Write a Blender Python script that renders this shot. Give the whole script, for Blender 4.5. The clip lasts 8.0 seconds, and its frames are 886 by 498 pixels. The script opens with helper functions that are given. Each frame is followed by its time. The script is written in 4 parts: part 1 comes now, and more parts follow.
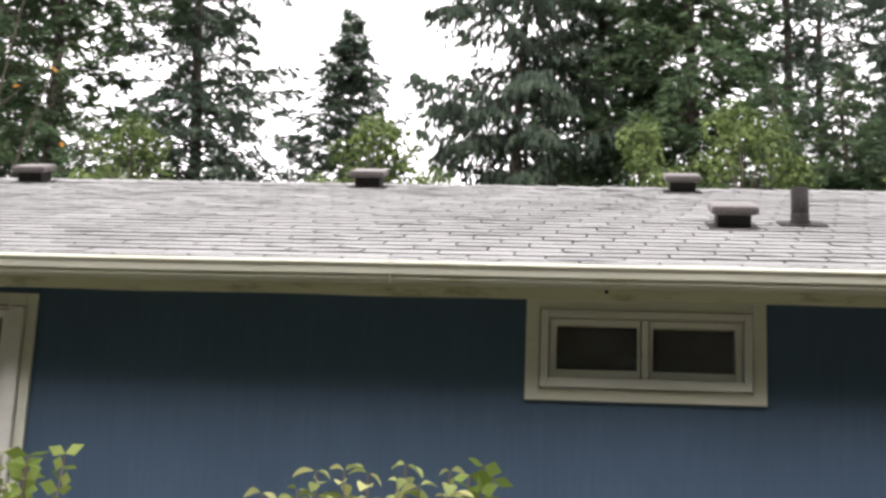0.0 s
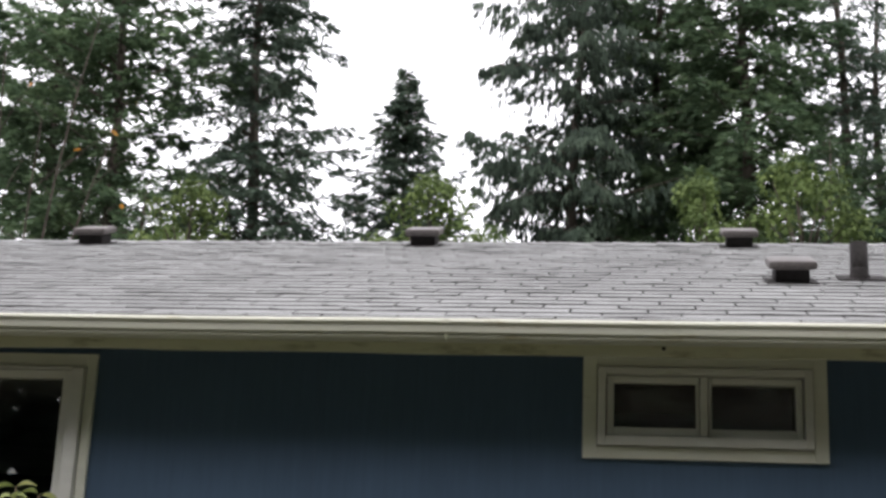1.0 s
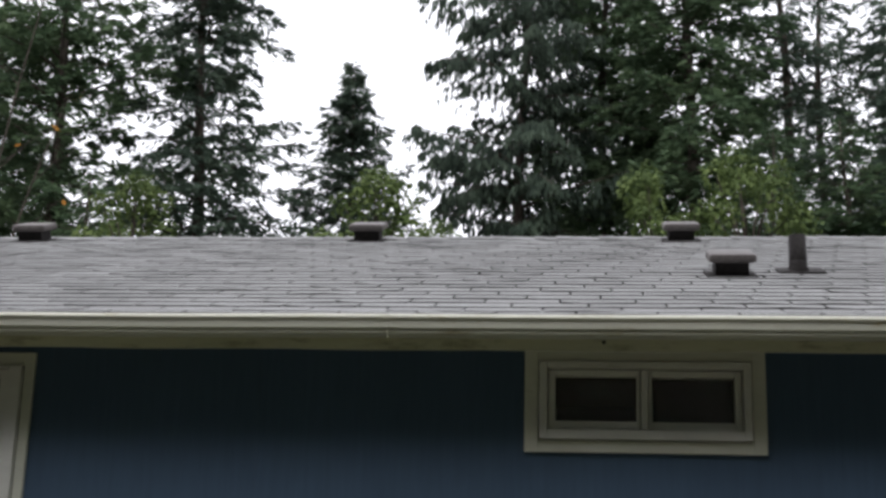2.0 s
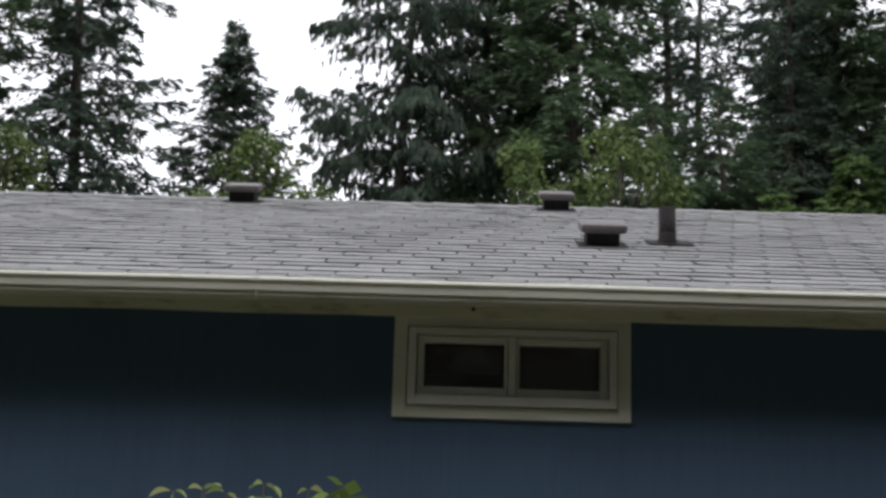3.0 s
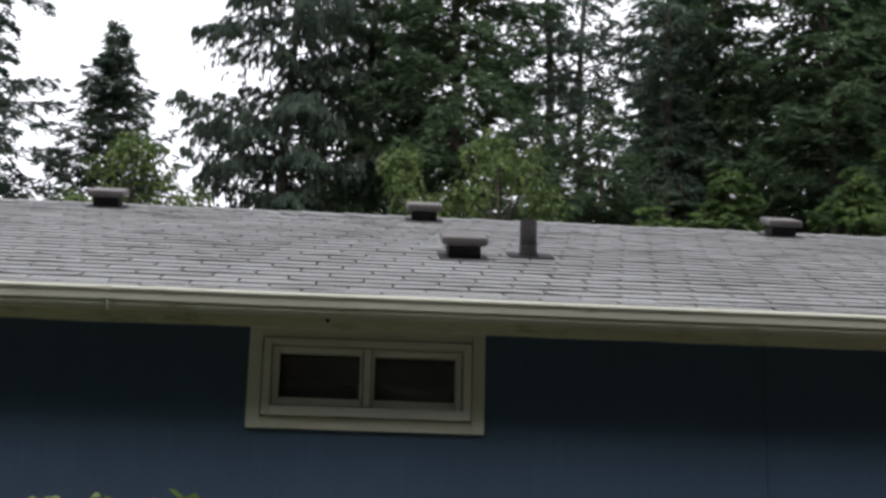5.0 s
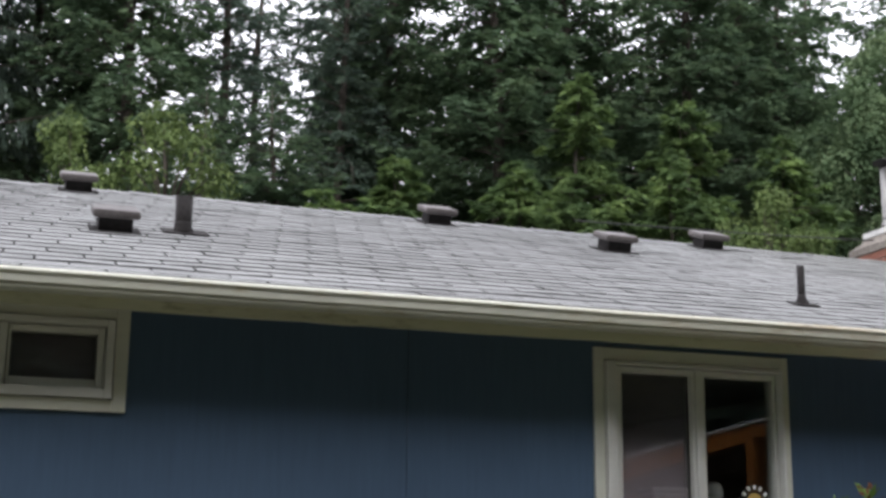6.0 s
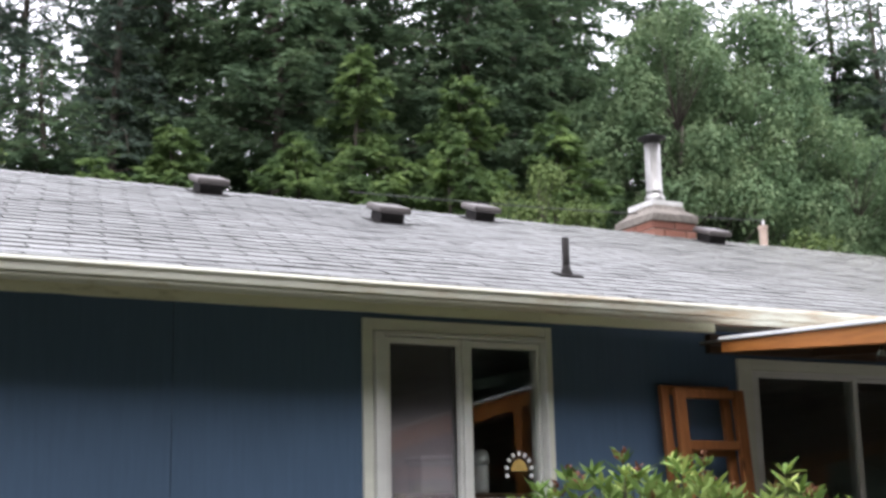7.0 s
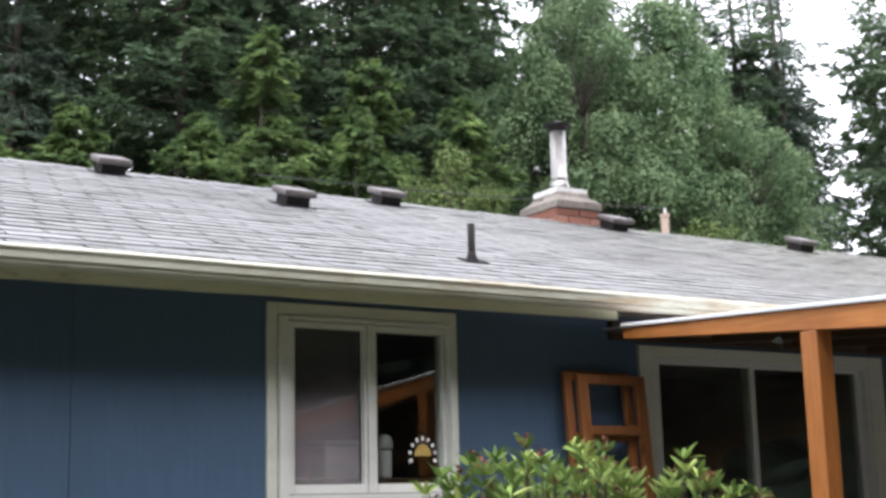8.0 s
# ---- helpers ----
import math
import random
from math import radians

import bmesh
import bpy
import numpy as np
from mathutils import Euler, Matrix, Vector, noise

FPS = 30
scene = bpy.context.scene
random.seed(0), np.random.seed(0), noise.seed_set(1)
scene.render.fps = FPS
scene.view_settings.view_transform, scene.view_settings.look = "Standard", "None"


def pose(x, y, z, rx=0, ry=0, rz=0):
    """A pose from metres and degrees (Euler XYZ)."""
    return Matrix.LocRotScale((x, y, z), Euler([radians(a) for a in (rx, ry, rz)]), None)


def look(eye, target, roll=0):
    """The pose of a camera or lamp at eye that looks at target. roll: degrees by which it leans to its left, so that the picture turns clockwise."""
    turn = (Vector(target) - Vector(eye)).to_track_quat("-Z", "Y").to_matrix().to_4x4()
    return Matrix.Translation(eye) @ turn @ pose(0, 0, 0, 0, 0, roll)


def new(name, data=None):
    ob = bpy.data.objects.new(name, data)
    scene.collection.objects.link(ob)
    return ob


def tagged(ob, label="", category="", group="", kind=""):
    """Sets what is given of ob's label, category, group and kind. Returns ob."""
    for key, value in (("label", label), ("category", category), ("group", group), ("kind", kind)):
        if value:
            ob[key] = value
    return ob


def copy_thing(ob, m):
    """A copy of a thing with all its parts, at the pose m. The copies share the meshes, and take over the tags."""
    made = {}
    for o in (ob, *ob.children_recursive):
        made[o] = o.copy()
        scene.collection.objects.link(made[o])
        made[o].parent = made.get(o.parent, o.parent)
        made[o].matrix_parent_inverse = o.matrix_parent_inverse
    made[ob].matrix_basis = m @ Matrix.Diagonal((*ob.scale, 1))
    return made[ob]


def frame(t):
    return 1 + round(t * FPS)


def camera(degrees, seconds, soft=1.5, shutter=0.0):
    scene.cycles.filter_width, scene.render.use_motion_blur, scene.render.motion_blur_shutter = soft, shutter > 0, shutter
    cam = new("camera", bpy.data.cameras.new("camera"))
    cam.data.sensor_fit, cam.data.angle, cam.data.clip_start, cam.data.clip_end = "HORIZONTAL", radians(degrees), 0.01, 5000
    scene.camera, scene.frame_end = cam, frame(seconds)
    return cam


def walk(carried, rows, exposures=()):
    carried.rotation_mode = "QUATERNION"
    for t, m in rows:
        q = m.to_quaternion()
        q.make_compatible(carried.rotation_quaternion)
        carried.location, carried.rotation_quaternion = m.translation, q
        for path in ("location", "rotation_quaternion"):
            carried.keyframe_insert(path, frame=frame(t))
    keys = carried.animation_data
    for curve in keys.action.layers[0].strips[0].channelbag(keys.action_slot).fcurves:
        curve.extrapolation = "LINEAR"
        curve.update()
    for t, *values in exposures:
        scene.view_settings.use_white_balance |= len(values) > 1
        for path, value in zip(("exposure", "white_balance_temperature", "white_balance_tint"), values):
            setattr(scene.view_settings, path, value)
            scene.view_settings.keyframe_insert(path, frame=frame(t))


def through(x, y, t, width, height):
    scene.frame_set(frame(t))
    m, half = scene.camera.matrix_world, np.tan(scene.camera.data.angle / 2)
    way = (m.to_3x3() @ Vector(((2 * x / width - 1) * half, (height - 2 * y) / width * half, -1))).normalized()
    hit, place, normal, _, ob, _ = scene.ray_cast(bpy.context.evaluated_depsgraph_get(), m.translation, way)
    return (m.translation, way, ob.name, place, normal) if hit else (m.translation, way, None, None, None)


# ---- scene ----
cam = camera(36.56, 8.0, soft=3.1)
PATH = [
    (0.0, pose(0.000, -0.000, 1.600, 102.28, -2.33, 5.28)),
    (0.2, pose(0.002, 0.002, 1.598, 103.62, -1.96, 6.20)),
    (0.5, pose(0.004, 0.005, 1.596, 104.19, -2.21, 6.56)),
    (0.8, pose(0.004, -0.003, 1.599, 104.38, -2.46, 7.59)),
    (1.0, pose(0.004, -0.008, 1.601, 104.63, -2.35, 7.74)),
    (1.2, pose(0.010, -0.006, 1.602, 104.86, -2.58, 8.25)),
    (2.3, pose(0.041, 0.002, 1.610, 103.70, -1.94, 3.82)),
    (2.5, pose(0.047, 0.004, 1.611, 103.19, -2.52, 2.53)),
    (2.7, pose(0.057, 0.009, 1.611, 103.24, -1.89, 1.62)),
    (3.0, pose(0.073, 0.016, 1.612, 103.09, -1.71, 0.48)),
    (3.2, pose(0.086, 0.013, 1.616, 102.61, -1.82, -0.41)),
    (3.5, pose(0.106, 0.009, 1.622, 103.13, -1.50, -1.74)),
    (3.7, pose(0.112, 0.002, 1.623, 103.40, -1.66, -3.41)),
    (4.0, pose(0.121, -0.008, 1.625, 103.53, -1.46, -4.07)),
    (4.2, pose(0.134, -0.008, 1.626, 103.36, -1.41, -2.70)),
    (5.3, pose(0.208, -0.009, 1.632, 103.77, -1.54, -7.10)),
    (5.5, pose(0.221, -0.009, 1.633, 104.28, -1.95, -10.34)),
    (5.8, pose(0.251, -0.015, 1.631, 103.71, -1.44, -15.39)),
    (6.0, pose(0.271, -0.019, 1.629, 102.93, -0.59, -18.52)),
    (6.2, pose(0.288, -0.017, 1.631, 102.26, 0.12, -21.72)),
    (6.5, pose(0.313, -0.013, 1.634, 101.91, 0.56, -24.45)),
    (6.8, pose(0.325, -0.017, 1.630, 101.91, 1.39, -26.34)),
    (7.0, pose(0.333, -0.020, 1.628, 101.69, 1.20, -27.62)),
    (7.3, pose(0.337, -0.025, 1.634, 101.78, 1.35, -29.50)),
    (7.5, pose(0.339, -0.029, 1.638, 101.87, 1.48, -30.70)),
    (7.8, pose(0.331, -0.022, 1.636, 101.48, 1.51, -31.68)),
    (8.0, pose(0.326, -0.017, 1.634, 100.91, 1.32, -31.76)),
]
EXPOSURES = [(0.0, 1.5, 6900, 16), (0.5, 1.2, 6800, 16), (1.0, 0.9, 6600, 14), (2.5, 0.33, 6450, 13), (4.0, 0.33, 6450, 13), (5.5, 0.45, 6400, 13), (6.0, 0.95, 6350, 14), (6.5, 1.28, 6300, 16), (7.0, 1.48, 6300, 16), (8.0, 1.55, 6300, 15)]
walk(cam, PATH, EXPOSURES)

# ---- sky and sun: bright overcast ----
SUN_UP, SUN_AZ = 62.0, 200.0
world = bpy.data.worlds.new("sky")
scene.world = world
world.use_nodes = True
wn, wl = world.node_tree.nodes, world.node_tree.links
wn.clear()
w_sky = wn.new("ShaderNodeTexSky")
w_sky.sky_type = "NISHITA"
w_sky.sun_disc = False
w_sky.sun_elevation, w_sky.sun_rotation = radians(SUN_UP), radians(SUN_AZ)
w_grey = wn.new("ShaderNodeHueSaturation")
w_grey.inputs["Saturation"].default_value = 0.18
wl.new(w_sky.outputs["Color"], w_grey.inputs["Color"])
w_a = wn.new("ShaderNodeBackground")
w_a.inputs["Strength"].default_value = 0.07
wl.new(w_grey.outputs["Color"], w_a.inputs["Color"])
w_b = wn.new("ShaderNodeBackground")
w_b.inputs["Color"].default_value = (0.955, 0.97, 1.02, 1)
w_b.inputs["Strength"].default_value = 0.95
w_add = wn.new("ShaderNodeAddShader")
wl.new(w_a.outputs[0], w_add.inputs[0])
wl.new(w_b.outputs[0], w_add.inputs[1])
w_out = wn.new("ShaderNodeOutputWorld")
wl.new(w_add.outputs[0], w_out.inputs["Surface"])

sun_data = bpy.data.lights.new("sun", "SUN")
sun_data.energy, sun_data.angle, sun_data.color = 0.8, radians(55), (1.0, 0.97, 0.92)
sun = new("sun", sun_data)
_a, _e = radians(SUN_AZ), radians(SUN_UP)
sun.matrix_world = look((math.sin(_a) * math.cos(_e) * 40, math.cos(_a) * math.cos(_e) * 40, math.sin(_e) * 40), (0, 0, 0))


# ---- materials ----
def rgba(c):
    return (c[0], c[1], c[2], 1.0)


class Mat:
    """A principled material with helpers for layered variation."""

    def __init__(self, name, rough=0.6, metal=0.0, spec=0.4):
        self.m = bpy.data.materials.new(name)
        self.m.use_nodes = True
        self.n, self.l = self.m.node_tree.nodes, self.m.node_tree.links
        self.p = self.n["Principled BSDF"]
        self.p.inputs["Roughness"].default_value = rough
        self.p.inputs["Metallic"].default_value = metal
        self.p.inputs["Specular IOR Level"].default_value = spec
        self.tc = self.n.new("ShaderNodeTexCoord")

    def coords(self, scale=(1, 1, 1), world=False):
        mp = self.n.new("ShaderNodeMapping")
        mp.inputs["Scale"].default_value = scale
        if world:
            g = self.n.new("ShaderNodeNewGeometry")
            self.l.new(g.outputs["Position"], mp.inputs["Vector"])
        else:
            self.l.new(self.tc.outputs["Object"], mp.inputs["Vector"])
        return mp.outputs["Vector"]

    def noise(self, scale, detail=5, rough=0.6, stretch=(1, 1, 1), world=False):
        nz = self.n.new("ShaderNodeTexNoise")
        nz.inputs["Scale"].default_value = scale
        nz.inputs["Detail"].default_value = detail
        nz.inputs["Roughness"].default_value = rough
        self.l.new(self.coords(stretch, world), nz.inputs["Vector"])
        return nz.outputs["Fac"]

    def ramp(self, fac, stops):
        r = self.n.new("ShaderNodeValToRGB")
        el = r.color_ramp.elements
        while len(el) < len(stops):
            el.new(0.5)
        for e, (pos, c) in zip(el, stops):
            e.position = pos
            e.color = rgba(c) if isinstance(c, tuple) else (c, c, c, 1)
        self.l.new(fac, r.inputs["Fac"])
        return r.outputs["Color"]

    def mix(self, fac, a, b, mode="MIX"):
        mx = self.n.new("ShaderNodeMixRGB")
        mx.blend_type = mode
        for sock, v in zip(mx.inputs, (fac, a, b)):
            if isinstance(v, (int, float)):
                sock.default_value = v
            elif isinstance(v, tuple):
                sock.default_value = rgba(v)
            else:
                self.l.new(v, sock)
        return mx.outputs["Color"]

    def color(self, sock):
        self.l.new(sock, self.p.inputs["Base Color"])
        return self

    def rough(self, sock):
        self.l.new(sock, self.p.inputs["Roughness"])
        return self

    def bump(self, sock, strength=0.3, dist=0.004):
        b = self.n.new("ShaderNodeBump")
        b.inputs["Strength"].default_value = strength
        b.inputs["Distance"].default_value = dist
        self.l.new(sock, b.inputs["Height"])
        self.l.new(b.outputs["Normal"], self.p.inputs["Normal"])
        return self

    def rand(self):
        return self.n.new("ShaderNodeObjectInfo").outputs["Random"]

    def island(self):
        return self.n.new("ShaderNodeNewGeometry").outputs["Random Per Island"]


def two_scale(name, c0, c1, fine, broad, rough=0.6, metal=0.0, bump=0.2, dist=0.003, world=False, stretch=(1, 1, 1), spec=0.4):
    k = Mat(name, rough, metal, spec)
    f = k.noise(fine, 6, 0.65, stretch, world)
    b = k.noise(broad, 3, 0.5, stretch, world)
    base = k.ramp(f, [(0.3, c0), (0.7, c1)])
    tone = k.ramp(b, [(0.3, 0.8), (0.7, 1.1)])
    k.color(k.mix(1.0, base, tone, "MULTIPLY")).bump(f, bump, dist)
    return k.m


def painted_trim(name, c, stain, amount, rough=0.45, rust=None):
    """Old outdoor paint: broad tone, algae and rust streaks with ragged edges, fine brush relief."""
    k = Mat(name, rough)
    b = k.noise(2.2, 5, 0.65, (0.5, 1, 3), True)
    f = k.noise(45, 4, 0.6, (0.15, 1, 1), True)
    s = k.noise(5.5, 8, 0.75, (0.6, 1, 2.6), True)
    base = k.mix(1.0, c, k.ramp(b, [(0.3, 0.86), (0.7, 1.03)]), "MULTIPLY")
    dirt = k.ramp(s, [(0.62 - amount, 0.0), (0.72 - amount * 0.4, 0.85)])
    col = k.mix(dirt, base, stain)
    if rust:
        # rust bleeds through towards one end of the run
        sep = k.n.new("ShaderNodeSeparateXYZ")
        k.l.new(k.coords((1, 1, 1), True), sep.inputs[0])
        mr = k.n.new("ShaderNodeMapRange")
        mr.inputs["From Min"].default_value, mr.inputs["From Max"].default_value = 2.2, 4.8
        k.l.new(sep.outputs["X"], mr.inputs["Value"])
        spots = k.ramp(k.noise(4.5, 7, 0.75, (0.5, 1, 4), True), [(0.42, 0.0), (0.62, 0.8)])
        col = k.mix(k.mix(1.0, spots, mr.outputs["Result"], "MULTIPLY"), col, rust)
    k.color(col).bump(f, 0.15, 0.002)
    return k.m


def shingle_material(name, by_object):
    k = Mat(name, 0.85, 0, 0.35)
    grit = k.noise(420, 2, 0.7, world=True)
    patch = k.noise(7, 5, 0.7, world=True)
    broad = k.noise(0.7, 4, 0.6, (1, 0.35, 1), world=True)
    base = k.ramp(grit, [(0.25, (0.15, 0.153, 0.153)), (0.5, (0.268, 0.272, 0.27)), (0.78, (0.45, 0.455, 0.45))])
    piece = k.ramp(k.rand() if by_object else k.island(), [(0.0, 0.84), (0.5, 0.98), (1.0, 1.1)])
    col = k.mix(1.0, base, piece, "MULTIPLY")
    col = k.mix(1.0, col, k.ramp(patch, [(0.3, 0.84), (0.68, 1.06)]), "MULTIPLY")
    col = k.mix(1.0, col, k.ramp(broad, [(0.35, 0.85), (0.65, 1.08)]), "MULTIPLY")
    # moss gathers on the end of the roof by the chimney
    sep = k.n.new("ShaderNodeSeparateXYZ")
    k.l.new(k.coords((1, 1, 1), True), sep.inputs[0])
    mr = k.n.new("ShaderNodeMapRange")
    mr.inputs["From Min"].default_value, mr.inputs["From Max"].default_value = 4.5, 9.5
    k.l.new(sep.outputs["X"], mr.inputs["Value"])
    moss = k.mix(1.0, k.ramp(k.noise(16, 6, 0.75, world=True), [(0.4, 0.0), (0.6, 0.75)]), mr.outputs["Result"], "MULTIPLY")
    k.color(k.mix(moss, col, (0.15, 0.15, 0.08))).bump(grit, 0.5, 0.002)
    return k.m


def foliage(name, dark, mid, light, through=0.25, by_object=False, bough=1.3):
    """Leaf colour that shifts from bough to bough, with a little change from leaf to leaf."""
    k = Mat(name, 0.7, 0, 0.12)
    r = k.rand() if by_object else k.island()
    if not by_object:
        r = k.mix(0.3, k.ramp(k.noise(bough, 4, 0.65, world=True), [(0.34, 0.0), (0.66, 1.0)]), r)
    col = k.ramp(r, [(0.12, dark), (0.5, mid), (0.9, light)])
    broad = k.noise(0.3, 3, 0.6, world=True)
    col = k.mix(1.0, col, k.ramp(broad, [(0.3, 0.75), (0.7, 1.2)]), "MULTIPLY")
    k.color(col)
    t = k.n.new("ShaderNodeBsdfTranslucent")
    k.l.new(col, t.inputs["Color"])
    mx = k.n.new("ShaderNodeMixShader")
    mx.inputs[0].default_value = through
    k.l.new(k.p.outputs[0], mx.inputs[1])
    k.l.new(t.outputs[0], mx.inputs[2])
    k.l.new(mx.outputs[0], k.n["Material Output"].inputs["Surface"])
    return k.m


def siding_material():
    k = Mat("blue_siding_paint", 0.5, 0, 0.35)
    grain = k.noise(9, 6, 0.65, (6, 6, 0.35), True)
    broad = k.noise(0.9, 4, 0.6, (1, 1, 0.6), True)
    streak = k.noise(3, 6, 0.7, (3.5, 1, 0.22), True)
    base = k.ramp(broad, [(0.3, (0.074, 0.122, 0.192)), (0.7, (0.091, 0.149, 0.236))])
    base = k.mix(1.0, base, k.ramp(grain, [(0.3, 0.92), (0.7, 1.04)]), "MULTIPLY")
    base = k.mix(k.ramp(streak, [(0.6, 0.0), (0.8, 0.18)]), base, (0.065, 0.09, 0.12))
    k.color(base).bump(grain, 0.12, 0.002)
    return k.m


def wood_material(name, c0, c1, knots=True, along="x"):
    st = {"x": (0.6, 7, 7), "y": (7, 0.6, 7), "z": (7, 7, 0.6)}[along]
    k = Mat(name, 0.5, 0, 0.4)
    g = k.noise(6, 7, 0.7, st, True)
    b = k.noise(1.6, 3, 0.5, world=True)
    col = k.ramp(g, [(0.28, c0), (0.72, c1)])
    col = k.mix(1.0, col, k.ramp(b, [(0.3, 0.78), (0.7, 1.12)]), "MULTIPLY")
    if knots:
        v = k.n.new("ShaderNodeTexVoronoi")
        v.inputs["Scale"].default_value = 5.0
        k.l.new(k.coords({"x": (0.5, 1, 1), "y": (1, 0.5, 1), "z": (1, 1, 0.5)}[along], True), v.inputs["Vector"])
        col = k.mix(k.ramp(v.outputs["Distance"], [(0.04, 0.75), (0.1, 0.0)]), col, (0.07, 0.025, 0.01))
    k.color(col).bump(g, 0.25, 0.002)
    return k.m


def brick_material():
    k = Mat("red_brick", 0.85)
    f = k.noise(60, 5, 0.7, world=True)
    col = k.ramp(k.rand(), [(0.0, (0.19, 0.078, 0.055)), (0.5, (0.275, 0.115, 0.08)), (1.0, (0.34, 0.165, 0.12))])
    col = k.mix(1.0, col, k.ramp(f, [(0.3, 0.7), (0.7, 1.15)]), "MULTIPLY")
    k.color(col).bump(f, 0.5, 0.003)
    return k.m


def glass_material():
    k = Mat("window_glass", 0.01, 0, 0.5)
    k.p.inputs["Base Color"].default_value = (0.9, 0.95, 0.94, 1)
    k.p.inputs["Transmission Weight"].default_value = 1.0
    k.p.inputs["IOR"].default_value = 1.5
    smear = k.noise(3, 4, 0.6, world=True)
    k.rough(k.ramp(smear, [(0.4, 0.005), (0.8, 0.05)]))
    return k.m


M_SHINGLE = shingle_material("asphalt_shingle", True)
M_SHINGLE_FAR = shingle_material("asphalt_shingle_joined", False)
M_SIDING = siding_material()
M_ASPHALT = two_scale("cut_asphalt_edge", (0.06, 0.058, 0.057), (0.12, 0.115, 0.112), 90, 8, 0.95, world=True)
M_TRIM = painted_trim("cream_trim_paint", (0.8, 0.81, 0.71), (0.42, 0.43, 0.3), 0.0)
M_VINYL = painted_trim("white_vinyl", (0.82, 0.82, 0.78), (0.5, 0.5, 0.4), -0.04, 0.35)
M_GUTTER = painted_trim("old_gutter_paint", (0.72, 0.72, 0.61), (0.42, 0.36, 0.2), 0.05, 0.4, (0.36, 0.2, 0.07))
M_FASCIA = painted_trim("mossy_fascia_paint", (0.74, 0.73, 0.54), (0.22, 0.2, 0.085), 0.1)
M_WHITE = painted_trim("white_edge_metal", (0.85, 0.86, 0.86), (0.6, 0.6, 0.55), -0.02, 0.3)
M_CEDAR_Y = wood_material("stained_cedar_beam", (0.36, 0.12, 0.028), (0.6, 0.235, 0.056), True, "y")
M_CEDAR_Z = wood_material("stained_cedar_post", (0.34, 0.115, 0.028), (0.56, 0.215, 0.055), True, "z")
M_OLDWOOD = wood_material("weathered_orange_wood", (0.2, 0.075, 0.025), (0.36, 0.14, 0.048), True, "z")
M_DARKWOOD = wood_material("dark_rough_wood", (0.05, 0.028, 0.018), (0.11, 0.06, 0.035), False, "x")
M_VENT = two_scale("brown_vent_plastic", (0.085, 0.074, 0.071), (0.15, 0.132, 0.127), 60, 6, 0.5, 0, 0.15, world=True)
M_PIPE = two_scale("dark_vent_pipe", (0.02, 0.018, 0.018), (0.042, 0.038, 0.037), 50, 8, 0.75, 0, 0.2, world=True, spec=0.12)
M_FLUE = two_scale("galvanised_flue", (0.2, 0.19, 0.18), (0.6, 0.59, 0.57), 26, 4, 0.4, 0.75, 0.06, world=True, stretch=(1, 1, 0.12))
M_PLATE = two_scale("dull_plate_metal", (0.58, 0.57, 0.55), (0.74, 0.73, 0.71), 30, 5, 0.5, 0.1, 0.1, world=True)
M_CAP = two_scale("sooty_metal_cap", (0.012, 0.012, 0.012), (0.03, 0.028, 0.027), 40, 6, 0.6, 0.0, 0.15, world=True, spec=0.2)
M_CONCRETE = two_scale("stained_mortar", (0.15, 0.13, 0.11), (0.28, 0.25, 0.22), 35, 4, 0.9, 0, 0.6, 0.006, True)
M_MORTAR = two_scale("brick_mortar", (0.3, 0.27, 0.24), (0.42, 0.39, 0.35), 60, 5, 0.95, 0, 0.4, 0.003, True)
M_BRICK = brick_material()
M_GLASS = glass_material()
M_ROOM = two_scale("room_plaster", (0.6, 0.57, 0.52), (0.7, 0.67, 0.62), 40, 2, 0.9, world=True)
M_FLOOR = two_scale("brown_room_floor", (0.12, 0.08, 0.05), (0.2, 0.13, 0.08), 12, 2, 0.6, world=True, stretch=(0.4, 3, 1))
M_SOFFIT = two_scale("soffit_paint", (0.42, 0.42, 0.37), (0.54, 0.53, 0.47), 20, 3, 0.7, world=True)
M_GROUND = two_scale("grassy_ground", (0.06, 0.058, 0.035), (0.12, 0.11, 0.075), 30, 0.5, 0.95, 0, 0.6, 0.03, True)
M_SLAB = two_scale("patio_concrete", (0.25, 0.24, 0.22), (0.36, 0.35, 0.33), 50, 2, 0.9, 0, 0.3, 0.004, True)
M_BARK = two_scale("grey_brown_bark", (0.035, 0.028, 0.022), (0.11, 0.09, 0.075), 9, 1.5, 0.95, 0, 0.8, 0.03, True, (2, 2, 0.4))
M_TWIG = two_scale("pale_twig_bark", (0.16, 0.12, 0.09), (0.3, 0.24, 0.19), 25, 3, 0.85, 0, 0.3, 0.004, True)
M_FIR = foliage("fir_needles", (0.048, 0.078, 0.046), (0.09, 0.14, 0.077), (0.15, 0.21, 0.11), 0.4)
M_FIR_GREY = foliage("grey_fir_needles", (0.048, 0.07, 0.056), (0.085, 0.122, 0.09), (0.14, 0.185, 0.13), 0.4)
M_CEDAR_LEAF = foliage("cedar_sprays", (0.03, 0.044, 0.035), (0.056, 0.08, 0.058), (0.1, 0.135, 0.095), 0.25)
M_HEMLOCK = foliage("hemlock_needles", (0.06, 0.1, 0.042), (0.115, 0.178, 0.064), (0.2, 0.28, 0.09), 0.4)
M_MADRONE = foliage("glossy_tree_leaves", (0.058, 0.1, 0.05), (0.125, 0.19, 0.095), (0.225, 0.295, 0.155), 0.35, False, 0.9)
